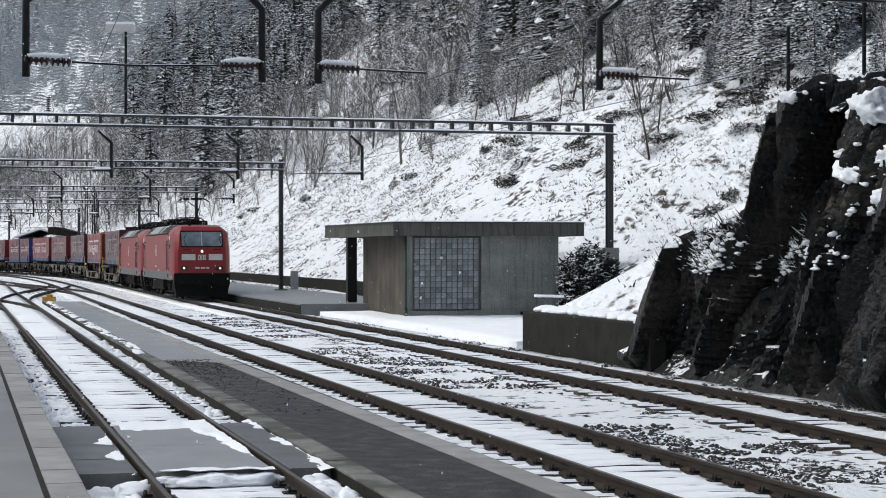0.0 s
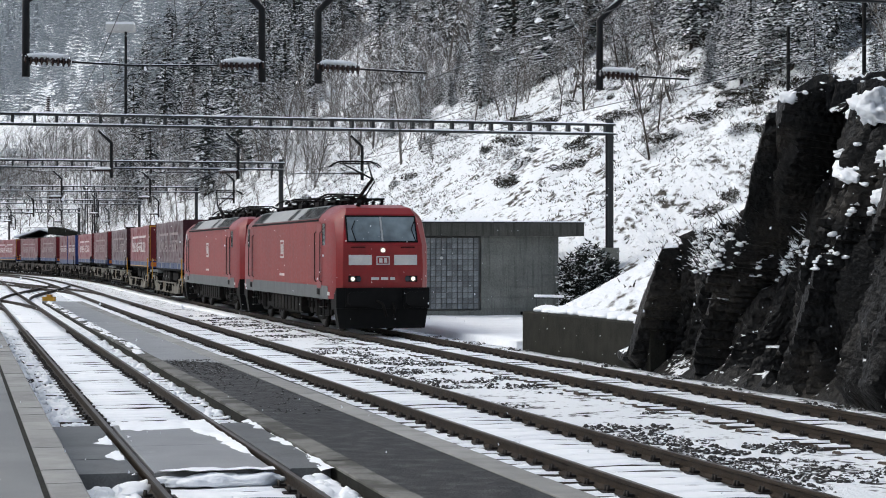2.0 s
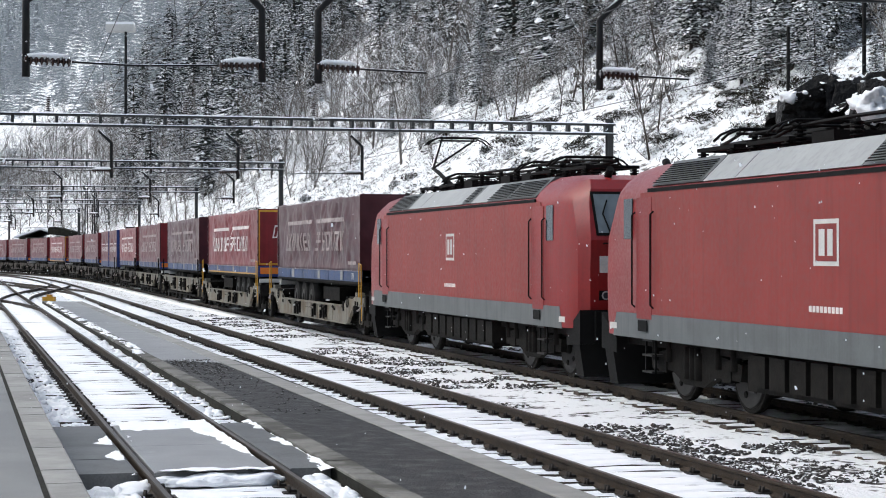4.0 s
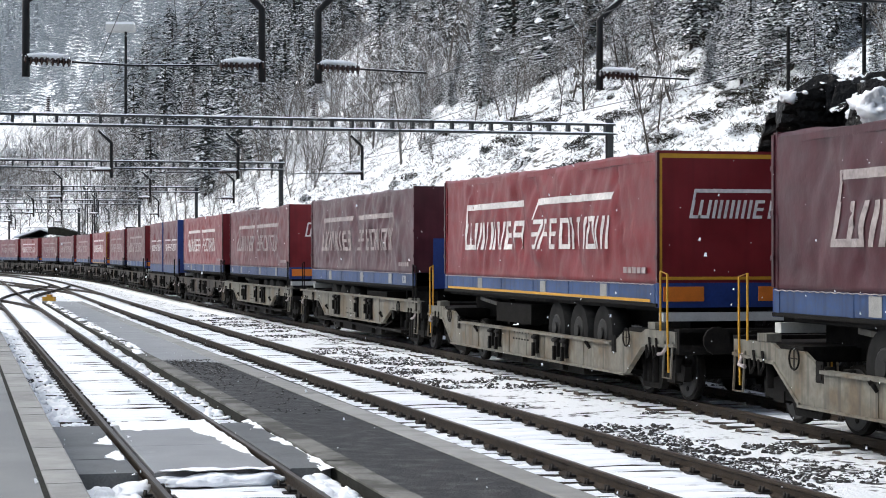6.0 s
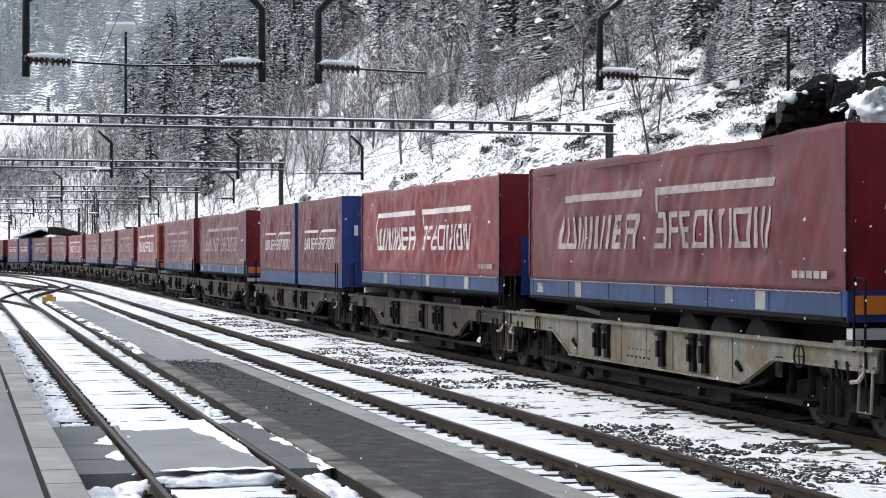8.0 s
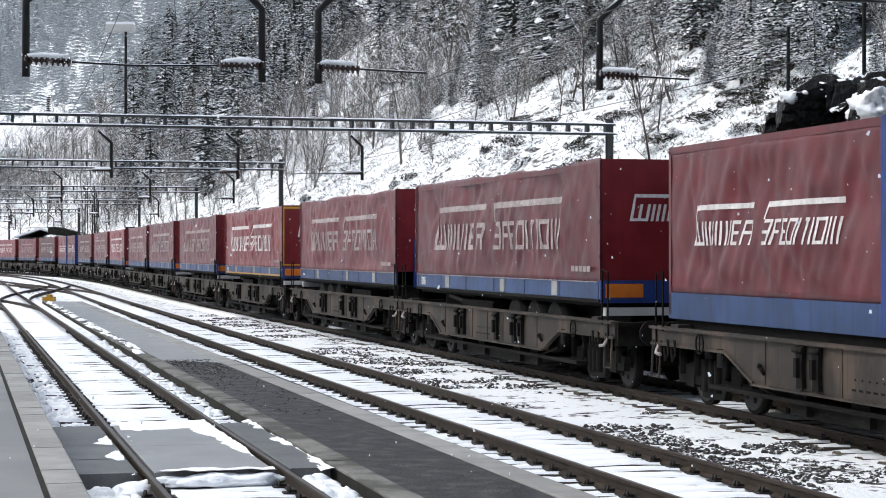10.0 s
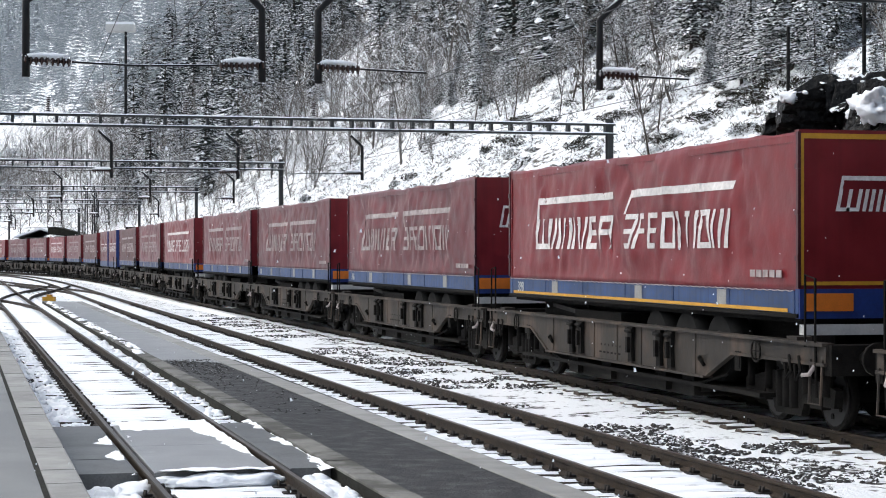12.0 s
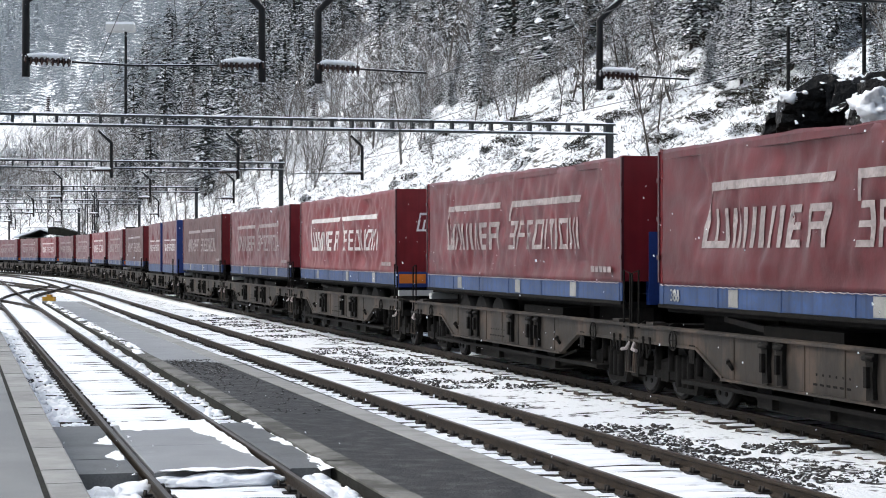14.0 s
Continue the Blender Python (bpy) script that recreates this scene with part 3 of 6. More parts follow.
def build_rock():
    n = FACE_N + TOP_N
    grid = [[rock_point(y, j, FACE_N, TOP_N) for j in range(n)] for y in ROCK_YS]
    verts = [p for col in grid for p in col]
    faces = [(i * n + j, i * n + j + 1, (i + 1) * n + j + 1, (i + 1) * n + j) for i in range(len(ROCK_YS) - 1) for j in range(n - 1)]
    faces.append(tuple((len(ROCK_YS) - 1) * n + j for j in range(n)))
    me = bpy.data.meshes.new("rock_face")
    me.from_pydata(verts, [], faces)
    me.polygons.foreach_set("use_smooth", [True] * len(faces))
    me.set_sharp_from_angle(angle=radians(32))
    me.materials.append(ROCK)
    tagged(new("rock_face", me), "wet black rock cutting with snow on its ledges", "rock", kind="structure")
    # thick lumpy snow on the ledges
    bm = BM()
    rnd = random.Random(8)
    flat = np.array([tuple(p) for p in verts])

    def nearest(y, z):
        d = (flat[:, 1] - y) ** 2 + (flat[:, 2] - z) ** 2 + 0.002 * flat[:, 0]
        return Vector(flat[int(np.argmin(d))])

    def drift(c, sx, sy, sz, tilt, detail):
        m = Matrix.Translation(c) @ Matrix.Rotation(math.atan(tilt), 4, "X") @ Matrix.Diagonal((sx, sy, sz, 1))
        size = min(1.0, 4.5 * sz)
        often = 2.4 if detail > 3 else 11.0

        def warp(q, c):
            k = q - c
            return q + k * (0.6 * noise.fractal(q * often, 0.8, 2.0, 3)) + k.normalized() * size * 0.15 * noise.fractal(q * 6.5, 0.7, 2.0, 4)

        ball(bm, m, detail, warp)

    for y, z, sy, sz, tilt in LEDGES:
        scrubby = y > 36 or z < 2.6
        c = nearest(y, z)
        if not scrubby:
            drift(c + Vector((0.05, 0, -0.03)), 0.16 + 0.3 * sz, sy * 0.62, sz * 0.72, tilt, 4)
        for _ in range((75 if y > 36 else 30) if scrubby else 10):
            a, r = rnd.random() * 6.28, rnd.random() ** 0.5 * (1.0 if scrubby else 1.15)
            r0 = rnd.uniform(0.02, 0.075)
            drift(nearest(y + sy * r * math.cos(a), z + sz * r * math.sin(a) * 1.3), r0 * 1.1, r0 * rnd.uniform(1, 2.8), r0 * 0.55, tilt, 2)
    for f in bm.faces:
        f.smooth = True
    tagged(part("ledge_snow", bm, SNOW, None), "thick lumpy snow lying on ledges of the rock", "snow", kind="stuff")
    # dead scrub rooted on the lower shelf
    bm = BM()
    for i in range(2600):
        y = rnd.uniform(36.2, 40.4)
        c = nearest(y, rnd.uniform(2.0, 3.1))
        d = Vector((rnd.uniform(-1, 0.6), rnd.uniform(-1, 1), rnd.uniform(0.0, 1.3))) * rnd.uniform(0.08, 0.24)
        side = d.orthogonal().normalized() * 0.014
        bm.faces.new([bm.verts.new(q) for q in (c - side, c + side, c + d)])
    tagged(part("shelf_scrub", bm, BRUSH, None), "dark dead scrub on the lower rock shelf", "scrub", kind="stuff")


def snow_heaps():
    """Snow lying in lumps along the track by the platform."""
    rnd = random.Random(15)

    def cushion(c, sx, sy, sz, fine=3):
        m = Matrix.Translation(c) @ Matrix.Rotation(0.254, 4, "Z") @ Matrix.Diagonal((sx, sy, sz, 1))
        often = 3.0 if fine > 2 else 9.0
        ball(bm, m, fine, lambda q, c: q + (q - c) * 0.7 * noise.fractal(q * often, 0.8, 2.0, 3))

    bm = BM()
    for i in range(520):
        y = 26.3 + 34 * rnd.random() ** 1.4
        left = rnd.random() < 0.55
        cushion(across(line_a, y, rnd.uniform(-1.62, -1.0) if left else rnd.uniform(0.92, 1.28), -0.17), rnd.uniform(0.03, 0.11), rnd.uniform(0.04, 0.16), rnd.uniform(0.03, 0.07), 2)
    for i in range(110):
        y = 44 + 47 * rnd.random()
        cushion(across(line_a, y, 1.5 + rnd.uniform(-0.12, 0.12), 0.012), rnd.uniform(0.05, 0.12), rnd.uniform(0.3, 0.9), 0.018, 2)
    for i in range(70):
        y = 20.4 + 6 * rnd.random()
        cushion(across(line_a, y, -1.69 + rnd.uniform(-0.03, 0.04), -0.1), 0.03, 0.06, 0.03, 2)
    for i in range(120):
        y = rnd.uniform(15.5, 20.45)
        cushion(across(line_a, y, rnd.choice((rnd.uniform(-1.55, -0.9), rnd.uniform(0.9, 1.25))), -0.15), rnd.uniform(0.04, 0.13), rnd.uniform(0.05, 0.18), rnd.uniform(0.04, 0.09), 2)
    for i in range(46):
        y = rnd.uniform(14.5, 20.2)
        cushion(across(line_a, y, rnd.choice((rnd.uniform(-1.5, -0.95), rnd.uniform(0.9, 1.25))), -0.17), rnd.uniform(0.08, 0.2), rnd.uniform(0.1, 0.3), rnd.uniform(0.05, 0.1))
    for i in range(16):
        y = rnd.uniform(20.3, 20.55)
        cushion(across(line_a, y, rnd.uniform(-0.5, 0.5), -0.1), 0.3, 0.16, 0.06)
    for f in bm.faces:
        f.smooth = True
    tagged(part("snow_clods", bm, SNOW, None), "lumps of snow pushed up beside the rails", "snow", kind="stuff")


# ---- shelter ----
def build_shelter():
    base = tagged(new("shelter"), "weathered flat-roofed concrete station shelter with a glass block wall", "shelter")
    base.matrix_world = pose(-1.39, 71.8, 0, 0, 0, -math.degrees(math.atan(-0.27)) - 1.0)
    # local x: along the front to the right; local y: away, along the track; the near left corner is the origin
    W, D, TOP = 6.1, 8.3, 3.05
    bm = BM()
    box(bm, 2.95, W, 0, 0.25, -0.3, TOP)
    box(bm, 0.0, 0.22, 0, 0.25, -0.3, TOP)
    box(bm, 0.22, 2.95, 0, 0.25, -0.3, 0.16)
    part("front_wall", bm, CONCRETE, base)
    for z in np.arange(0.25, 2.9, 0.42):
        bm = BM()
        box(bm, 2.96, W, -0.018, 0.0, z, z + 0.38)
        part("wall_panel", bm, CONCRETE, base)
    bm = BM()
    box(bm, 0, 0.25, 0.25, D, -0.3, TOP)
    part("side_wall", bm, CONCRETE_BROWN, base, "brown-stained board-marked side wall")
    for i in range(9):
        bm = BM()
        box(bm, -0.012, 0, 0.3 + i * 0.88, 0.3 + i * 0.88 + 0.85, 0.05, TOP)
        part("wall_panel", bm, CONCRETE_BROWN, base)
    bm = BM()
    box(bm, 0.25, W, D - 0.25, D, -0.3, TOP)
    box(bm, W - 0.25, W, 0.25, D - 0.25, 0.9, TOP)
    part("back_wall", bm, CONCRETE, base)
    bm = BM()
    ring_loft(bm, [[(x, y, z) for x, y in ((-0.62, -0.35), (W + 0.95, -0.35), (W + 0.95, D + 2.2), (-1.25, D + 2.2))] for z in (TOP, TOP + 0.5)])
    part("roof", bm, FASCIA, base, "thick concrete roof slab with dark drip stains")
    bm = BM()
    ring_loft(bm, [[(x, y, z) for x, y in ((-0.66, -0.39), (W + 0.99, -0.39), (W + 0.99, D + 2.24), (-1.29, D + 2.24))] for z in (TOP + 0.502, TOP + 0.54)])
    part("roof_flashing", bm, DARK_STEEL, base)
    bm = BM()
    box(bm, -0.6, W + 0.9, -0.3, D + 2.1, TOP + 0.542, TOP + 0.58)
    bevel(bm, 0.03)
    part("roof_snow", bm, SNOW, base, "thin snow on the roof")
    bm = BM()
    box(bm, -0.55, -0.15, D + 0.6, D + 1.0, 0.0, TOP)
    bevel(bm, 0.02)
    part("pillar", bm, DARK_STEEL, base, "dark square pillar carrying the roof")
    # glass blocks, 12 by 13, in a dark frame
    bm = BM()
    box(bm, 0.24, 2.93, 0.08, 0.16, 0.17, TOP - 0.02)
    part("mortar", bm, MORTAR, base)
    blk = BM()
    box(blk, -0.093, 0.093, 0.0, 0.1, -0.093, 0.093)
    bevel(blk, 0.018, 2)
    for s in (-0.05, 0.05):
        box(blk, s - 0.022, s + 0.022, -0.008, 0.004, -0.07, 0.07)
    me = mesh_of("glass_block", blk, GLASS_BLOCK)
    for i in range(12):
        for j in range(13):
            ob = new("glass_block", me)
            ob.parent = base
            ob.location = (0.40 + i * 0.215, 0.03, 0.32 + j * 0.213)
    bm = BM()
    rod(bm, (-0.06, -0.06, 0.2), (-0.06, -0.06, TOP), 0.05)
    rod(bm, (-0.06, -0.06, -0.1), (-0.06, -0.06, 0.2), 0.07)
    part("downpipe", bm, GREEN, base, "dark green rainwater pipe")
    bm = BM()
    rod(bm, (1.37, -0.02, 2.2), (1.37, 0.06, 2.2), 0.06, n=12)
    part("vent", bm, WHITE, base)
    bm = BM()
    box(bm, 4.55, 4.75, -0.012, 0.02, -0.02, 0.1)
    part("drain_opening", bm, BLACK, base)
    # handrail by the bank
    bm = BM()
    for x in (2.78, 3.3):
        rod(bm, (x, 55.5, -0.3), (x, 55.5, 1.05), 0.02)
    rod(bm, (2.7, 55.5, 1.06), (3.6, 55.7, 1.04), 0.03)
    rail_ob = thing("handrail", bm, STEEL, "short steel handrail carrying snow beside the bank", "handrail")
    bm = BM()
    rod(bm, (2.72, 55.5, 1.11), (3.6, 55.7, 1.09), 0.045, n=8)
    part("snow_cap", bm, SNOW, rail_ob)


# ---- overhead line ----
WIRE_Z = 5.3


def insulator(parent, p, q, fat=0.085):
    """A ribbed turned body from p to q."""
    p, q = Vector(p), Vector(q)
    d = (q - p).normalized()
    u = d.orthogonal().normalized()
    v = d.cross(u)
    rings = []
    for i in range(9):
        for k, r in ((0.10, 0.4), (0.35, 1.0), (0.6, 1.0), (0.85, 0.4)):
            c = p.lerp(q, (i + k) / 9)
            rings.append([c + fat * r * (math.cos(a * math.pi / 5) * u + math.sin(a * math.pi / 5) * v) for a in range(10)])
    bm = BM()
    ring_loft(bm, rings)
    part("insulator", bm, INSULATOR, parent, "ribbed brown insulator")
    if abs(d.z) < 0.5:
        bm = BM()
        c = p.lerp(q, 0.45) + Vector((0, 0, fat * 0.9))
        bmesh.ops.create_icosphere(bm, subdivisions=3, radius=1, matrix=Matrix.Translation(c) @ Matrix.Rotation(math.atan2(d.y, d.x), 4, "Z") @ Matrix.Diagonal(((q - p).length * 0.48, 0.09, 0.05, 1)))
        for vert in bm.verts:
            vert.co.z += 0.03 * noise.noise(vert.co * 9)
        for f in bm.faces:
            f.smooth = True
        part("snow_cap", bm, SNOW, parent, "snow lying on the insulator")


def drop_arm(parent, foot, lean, top, wire):
    """A tube that hangs from a gantry, with an insulated arm that holds the wire."""
    foot = Vector(foot)
    bm = BM()
    pipe(bm, [foot, foot + Vector((0, 0, top - 0.45)), foot + lean * 0.45 + Vector((0, 0, top))], 0.062, 8)
    part("drop_tube", bm, DARK_STEEL, parent)
    arm = foot + Vector((0, 0, 0.28))
    out = Vector(wire) - arm
    d = out.normalized()
    insulator(parent, arm - d * 0.05, arm + d * 0.72)
    bm = BM()
    pipe(bm, [arm + d * 0.72, Vector(wire)], 0.018, 6)
    part("steady_arm", bm, DARK_STEEL, parent)


def gantry(y, w_left, w_right, height, foot_z, arms, drop=0.38, column_left=False, name_label="steel catenary gantry spanning the tracks, snow on its beam"):
    base = tagged(new("catenary_gantry"), name_label, "gantry", "gantries")
    a, c = across(line_c, y, w_left, height), across(line_c, y, w_right, height)
    d = (c - a).normalized()
    n = Vector((-d.y, d.x, 0))
    length = (c - a).length
    for z in (0.0, -drop):
        for side in (-0.16, 0.16):
            bm = BM()
            ring_loft(bm, [[p + n * (side + u) + Vector((0, 0, z + v)) for u, v in ((-0.05, -0.032), (0.05, -0.032), (0.05, 0.032), (-0.05, 0.032))] for p in (a, c)])
            chord = part("chord", bm, STEEL, base)
            bm = BM()
            m = 60
            ring_loft(bm, [[a + (c - a) * (i / m) + n * (side + u) + Vector((0, 0, z + 0.034 + v * (0.55 + 0.45 * noise.noise(Vector((i * 0.9 + y, z * 9, side * 7)))))) for u, v in ((-0.055, 0), (0.055, 0), (0.045, 0.05), (0, 0.075), (-0.045, 0.05))] for i in range(m + 1)])
            part("snow_ridge", bm, SNOW, chord, "ridge of snow along the chord")
    piece = BM()
    box(piece, -0.05, 0.05, -0.17, 0.17, -drop + 0.04, -0.04)
    me = mesh_of("batten", piece, STEEL)
    k = 0.4
    while k < length:
        ob = new("batten", me)
        ob.parent = base
        ob.matrix_local = Matrix.Translation(a + d * k) @ Matrix.Rotation(math.atan2(d.y, d.x), 4, "Z")
        k += 0.8
    ends = [c - d * 0.2] + ([a + d * 0.2] if column_left else [])
    for e in ends:
        bm = BM()
        for s in (-0.13, 0.13):
            ring_loft(bm, [[e + d * (u + 0) + n * (s + v) + Vector((0, 0, z - height)) for u, v in ((-0.11, -0.04), (0.11, -0.04), (0.11, 0.04), (-0.11, 0.04))] for z in (foot_z - 0.6, height + 0.22)])
        ring_loft(bm, [[e + d * u + n * v + Vector((0, 0, z - height)) for u, v in ((-0.03, -0.1), (0.03, -0.1), (0.03, 0.1), (-0.03, 0.1))] for z in (foot_z - 0.6, height + 0.22)])
        part("column", bm, STEEL, base)
        # plate over the foot
        bm = BM()
        f = Vector((e.x, e.y, foot_z))
        box(bm, f.x - 0.35, f.x + 0.35, f.y - 0.35, f.y + 0.35, foot_z - 0.8, foot_z + 0.05)
        part("footing", bm, CONCRETE, base)
    for line, side, gap, top in arms:
        yy = y
        for _ in range(4):
            q = across(line, yy, 0)
            t = (Vector((q.x, q.y, 0)) - Vector((a.x, a.y, 0))).dot(d)
            yy = (a + d * t).y
        centre = across(line, yy, 0)
        t = (Vector((centre.x, centre.y, 0)) - Vector((a.x, a.y, 0))).dot(d)
        w = a + d * t
        foot = a + d * (t + side * gap)
        drop_arm(base, (foot.x, foot.y, WIRE_Z - 0.1), d * -side, top - WIRE_Z + 0.1,
                 (w.x - d.x * side * 0.15, w.y - d.y * side * 0.15, WIRE_Z + 0.12))
    return base


def build_gantries():
    arms = [(line_c, 1, 3.0, 6.95), (line_b, 1, 2.9, 6.95), (line_a, 1, 2.8, 6.95)]
    first = gantry(71.5, -21, 13.35, 7.52, 2.55, arms)
    gantry(105.0, -20, 5.9, 7.5, 0.3, arms)
    for y, reach in ((147, -20), (184, -24), (222, -30), (262, -34)):
        gantry(y, reach, 6.2, 7.6, 0.3, arms)
    # the gantry overhead
    gantry(32.6, -16, 12.0, 7.32, 6.4, [(line_c, -1, 1.5, 6.85), (line_b, -1, 1.7, 6.85), (line_a, -1, 1.7, 6.85), (line_a, 1, 2.1, 6.85)])
    # insulators and a lamp that stand on the first gantry
    d = (across(line_c, 71.5, 1) - across(line_c, 71.5, 0)).normalized()
    a = across(line_c, 71.5, 0, 7.58)
    for w in (-8.9, -3.8, 1.1):
        p = a + d * w
        insulator(first, p, p + Vector((0, 0, 0.62)), 0.11)
    lamp = tagged(new("gantry_lamp"), "flat lamp head on a post above the gantry, snow on top", "lamp")
    p = a + d * -6.06
    bm = BM()
    rod(bm, p, p + Vector((0, 0, 3.25)), 0.06, 0.05)
    part("post", bm, DARK_STEEL, lamp)
    bm = BM()
    box(bm, p.x - 0.72, p.x + 0.33, p.y - 0.25, p.y + 0.25, p.z + 3.1, p.z + 3.35)
    bevel(bm, 0.07, 2)
    head = part("lamp_head", bm, WHITE, lamp, "flat pale lamp head")
    bm = BM()
    box(bm, p.x - 0.7, p.x + 0.31, p.y - 0.24, p.y + 0.24, p.z + 3.352, p.z + 3.45)
    bevel(bm, 0.05, 2)
    part("snow_cap", bm, SNOW, head)
    # wires: contact wire, carrier wire and droppers over each track
    for line in (line_a, line_b, line_c):
        base = tagged(new("overhead_wire"), "thin overhead contact wire with its carrier and droppers", "overhead wire", "overhead wires")
        bm = BM()
        posts = [-30, 2, 32.6, 71.5, 105, 146, 184, 222, 262]
        contact, carrier = [], []
        for i in range(len(posts) - 1):
            for k in range(8):
                y = posts[i] + (posts[i + 1] - posts[i]) * k / 8
                stagger = 0.18 * (-1) ** i * (1 - 2 * k / 8)
                p = across(line, y, stagger, WIRE_Z)
                contact.append(p)
                sag = 4 * (k / 8) * (1 - k / 8)
                carrier.append(across(line, y, stagger * 0.3, 6.75 - 0.85 * sag))
        pipe(bm, contact, 0.008, 5)
        part("contact_wire", bm, WIRE, base)
        bm = BM()
        pipe(bm, carrier, 0.008, 5)
        part("carrier_wire", bm, WIRE, base)
        for p, q in list(zip(contact, carrier))[2::3]:
            bm = BM()
            rod(bm, p, q, 0.005, n=3)
            part("dropper", bm, WIRE, base)


# ---- trackside things ----
def build_trackside():
    p = across(line_c, 108.0, 7.0)
    bm = BM()
    box(bm, p.x - 0.22, p.x + 0.22, p.y - 0.2, p.y + 0.2, 0.2, 1.35)
    bevel(bm, 0.03)
    thing("trackside_cabinet", bm, ROOF_GREY, "small grey trackside switch cabinet by the gantry column", "cabinet")
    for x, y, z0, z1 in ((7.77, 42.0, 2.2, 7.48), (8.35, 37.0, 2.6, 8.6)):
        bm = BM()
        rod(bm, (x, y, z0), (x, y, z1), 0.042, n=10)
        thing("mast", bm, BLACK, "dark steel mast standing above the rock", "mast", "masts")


# ---- train ----
def loco_ring(z, xf, ws, wf, cham):
    pts = []
    for sx in (1, -1):
        q = [(xf, -wf), (xf, wf), (xf - cham * 0.35, wf + (ws - wf) * 0.62), (xf - cham, ws)]
        if sx > 0:
            pts += [(xf - cham, -ws), (xf - cham * 0.35, -wf - (ws - wf) * 0.62)] + q
        else:
            pts += [(-(xf - cham), ws), (-(xf - cham * 0.35), wf + (ws - wf) * 0.62), (-xf, wf), (-xf, -wf), (-(xf - cham * 0.35), -wf - (ws - wf) * 0.62), (-(xf - cham), -ws)]
    return [(x, y, z) for x, y in pts]


LEVELS = ((1.02, 8.80, 1.49, 1.20, 0.55), (1.9, 8.84, 1.49, 1.22, 0.55), (2.62, 8.82, 1.49, 1.20, 0.58), (3.30, 8.502, 1.48, 1.12, 0.75),
          (3.42, 8.446, 1.46, 1.10, 0.80), (3.56, 8.38, 1.36, 1.05, 0.85), (3.74, 8.15, 1.16, 0.98, 0.85), (3.84, 7.75, 0.95, 0.80, 0.8))


def front_x(z):
    for (a, xa, *_), (c, xc, *_) in zip(LEVELS, LEVELS[1:]):
        if a <= z <= c:
            return xa + (xc - xa) * (z - a) / (c - a)
    return LEVELS[0][1]


def side_y(z):
    for (a, _, wa, *_), (c, _, wc, *_) in zip(LEVELS, LEVELS[1:]):
        if a <= z <= c:
            return wa + (wc - wa) * (z - a) / (c - a)
    return 1.49


def on_front(bm, y0, y1, z0, z1, proud=0.012, end=1, mat=0):
    """A plate on the sloping cab front."""
    rings = []
    for dx in (0.004, proud):
        rings.append([(end * (front_x(z) + dx), y, z) for y, z in ((y0, z0), (y1, z0), (y1, z1), (y0, z1))])
    ring_loft(bm, rings, mat=mat)


def wheelset_mesh(r, gauge=0.75):
    bm = BM()
    for s in (-1, 1):
        rod(bm, (0, s * (gauge - 0.06), 0), (0, s * (gauge + 0.06), 0), r, n=28)
        rod(bm, (0, s * (gauge + 0.055), 0), (0, s * (gauge + 0.085), 0), r * 0.90, r * 0.86, n=28, mat=1)
        rod(bm, (0, s * (gauge + 0.08), 0), (0, s * (gauge + 0.17), 0), r * 0.3, r * 0.24, n=12)
        for k in range(6):
            a = k * math.pi / 3
            c = Vector((math.cos(a), 0, math.sin(a))) * r * 0.58
            rod(bm, c + Vector((0, s * (gauge + 0.08), 0)), c + Vector((0, s * (gauge + 0.10), 0)), r * 0.09, n=6)
    rod(bm, (0, -gauge, 0), (0, gauge, 0), 0.09, n=10)
    return mesh_of("wheelset", bm, [UNDER, HUB])


WHEELS_BIG, WHEELS_SMALL = wheelset_mesh(0.625), wheelset_mesh(0.46)


def bogie(parent, x, base_len, wheels, r, plate_mat, y_out=1.05):
    bm = BM()
    h = r
    for s in (-1, 1):
        prism(bm, [(x - base_len / 2 - 0.55, h + 0.12), (x - base_len / 2 - 0.5, h - 0.12), (x - base_len / 2 + 0.4, h - 0.12), (x - 0.4, h - 0.3), (x + 0.4, h - 0.3),
                   (x + base_len / 2 - 0.4, h - 0.12), (x + base_len / 2 + 0.5, h - 0.12), (x + base_len / 2 + 0.55, h + 0.12), (x + 0.5, h + 0.28), (x - 0.5, h + 0.28)],
              s * y_out - 0.06, s * y_out + 0.06)
        for k in (-1, 1):
            cx = x + k * base_len / 2
            box(bm, cx - 0.17, cx + 0.17, s * (y_out + 0.06) - 0.02, s * (y_out + 0.06) + 0.12, h - 0.16, h + 0.16)
            for o in (-0.3, 0.3):
                rod(bm, (cx + o, s * (y_out + 0.05), h + 0.02), (cx + o, s * (y_out + 0.05), h + 0.42), 0.085, n=10)
        for o in (-0.22, 0.0, 0.22):
            rod(bm, (x + o, s * (y_out + 0.04), h - 0.2), (x + o, s * (y_out + 0.04), h + 0.3), 0.1, n=10)
    box(bm, x - 0.35, x + 0.35, -y_out, y_out, h - 0.15, h + 0.25)
    frame_ob = part("bogie", bm, plate_mat, parent)
    for k in (-1, 1):
        ob = new("wheelset", wheels)
        ob.parent = frame_ob
        ob.location = (x + k * base_len / 2, 0, r)
    return frame_ob


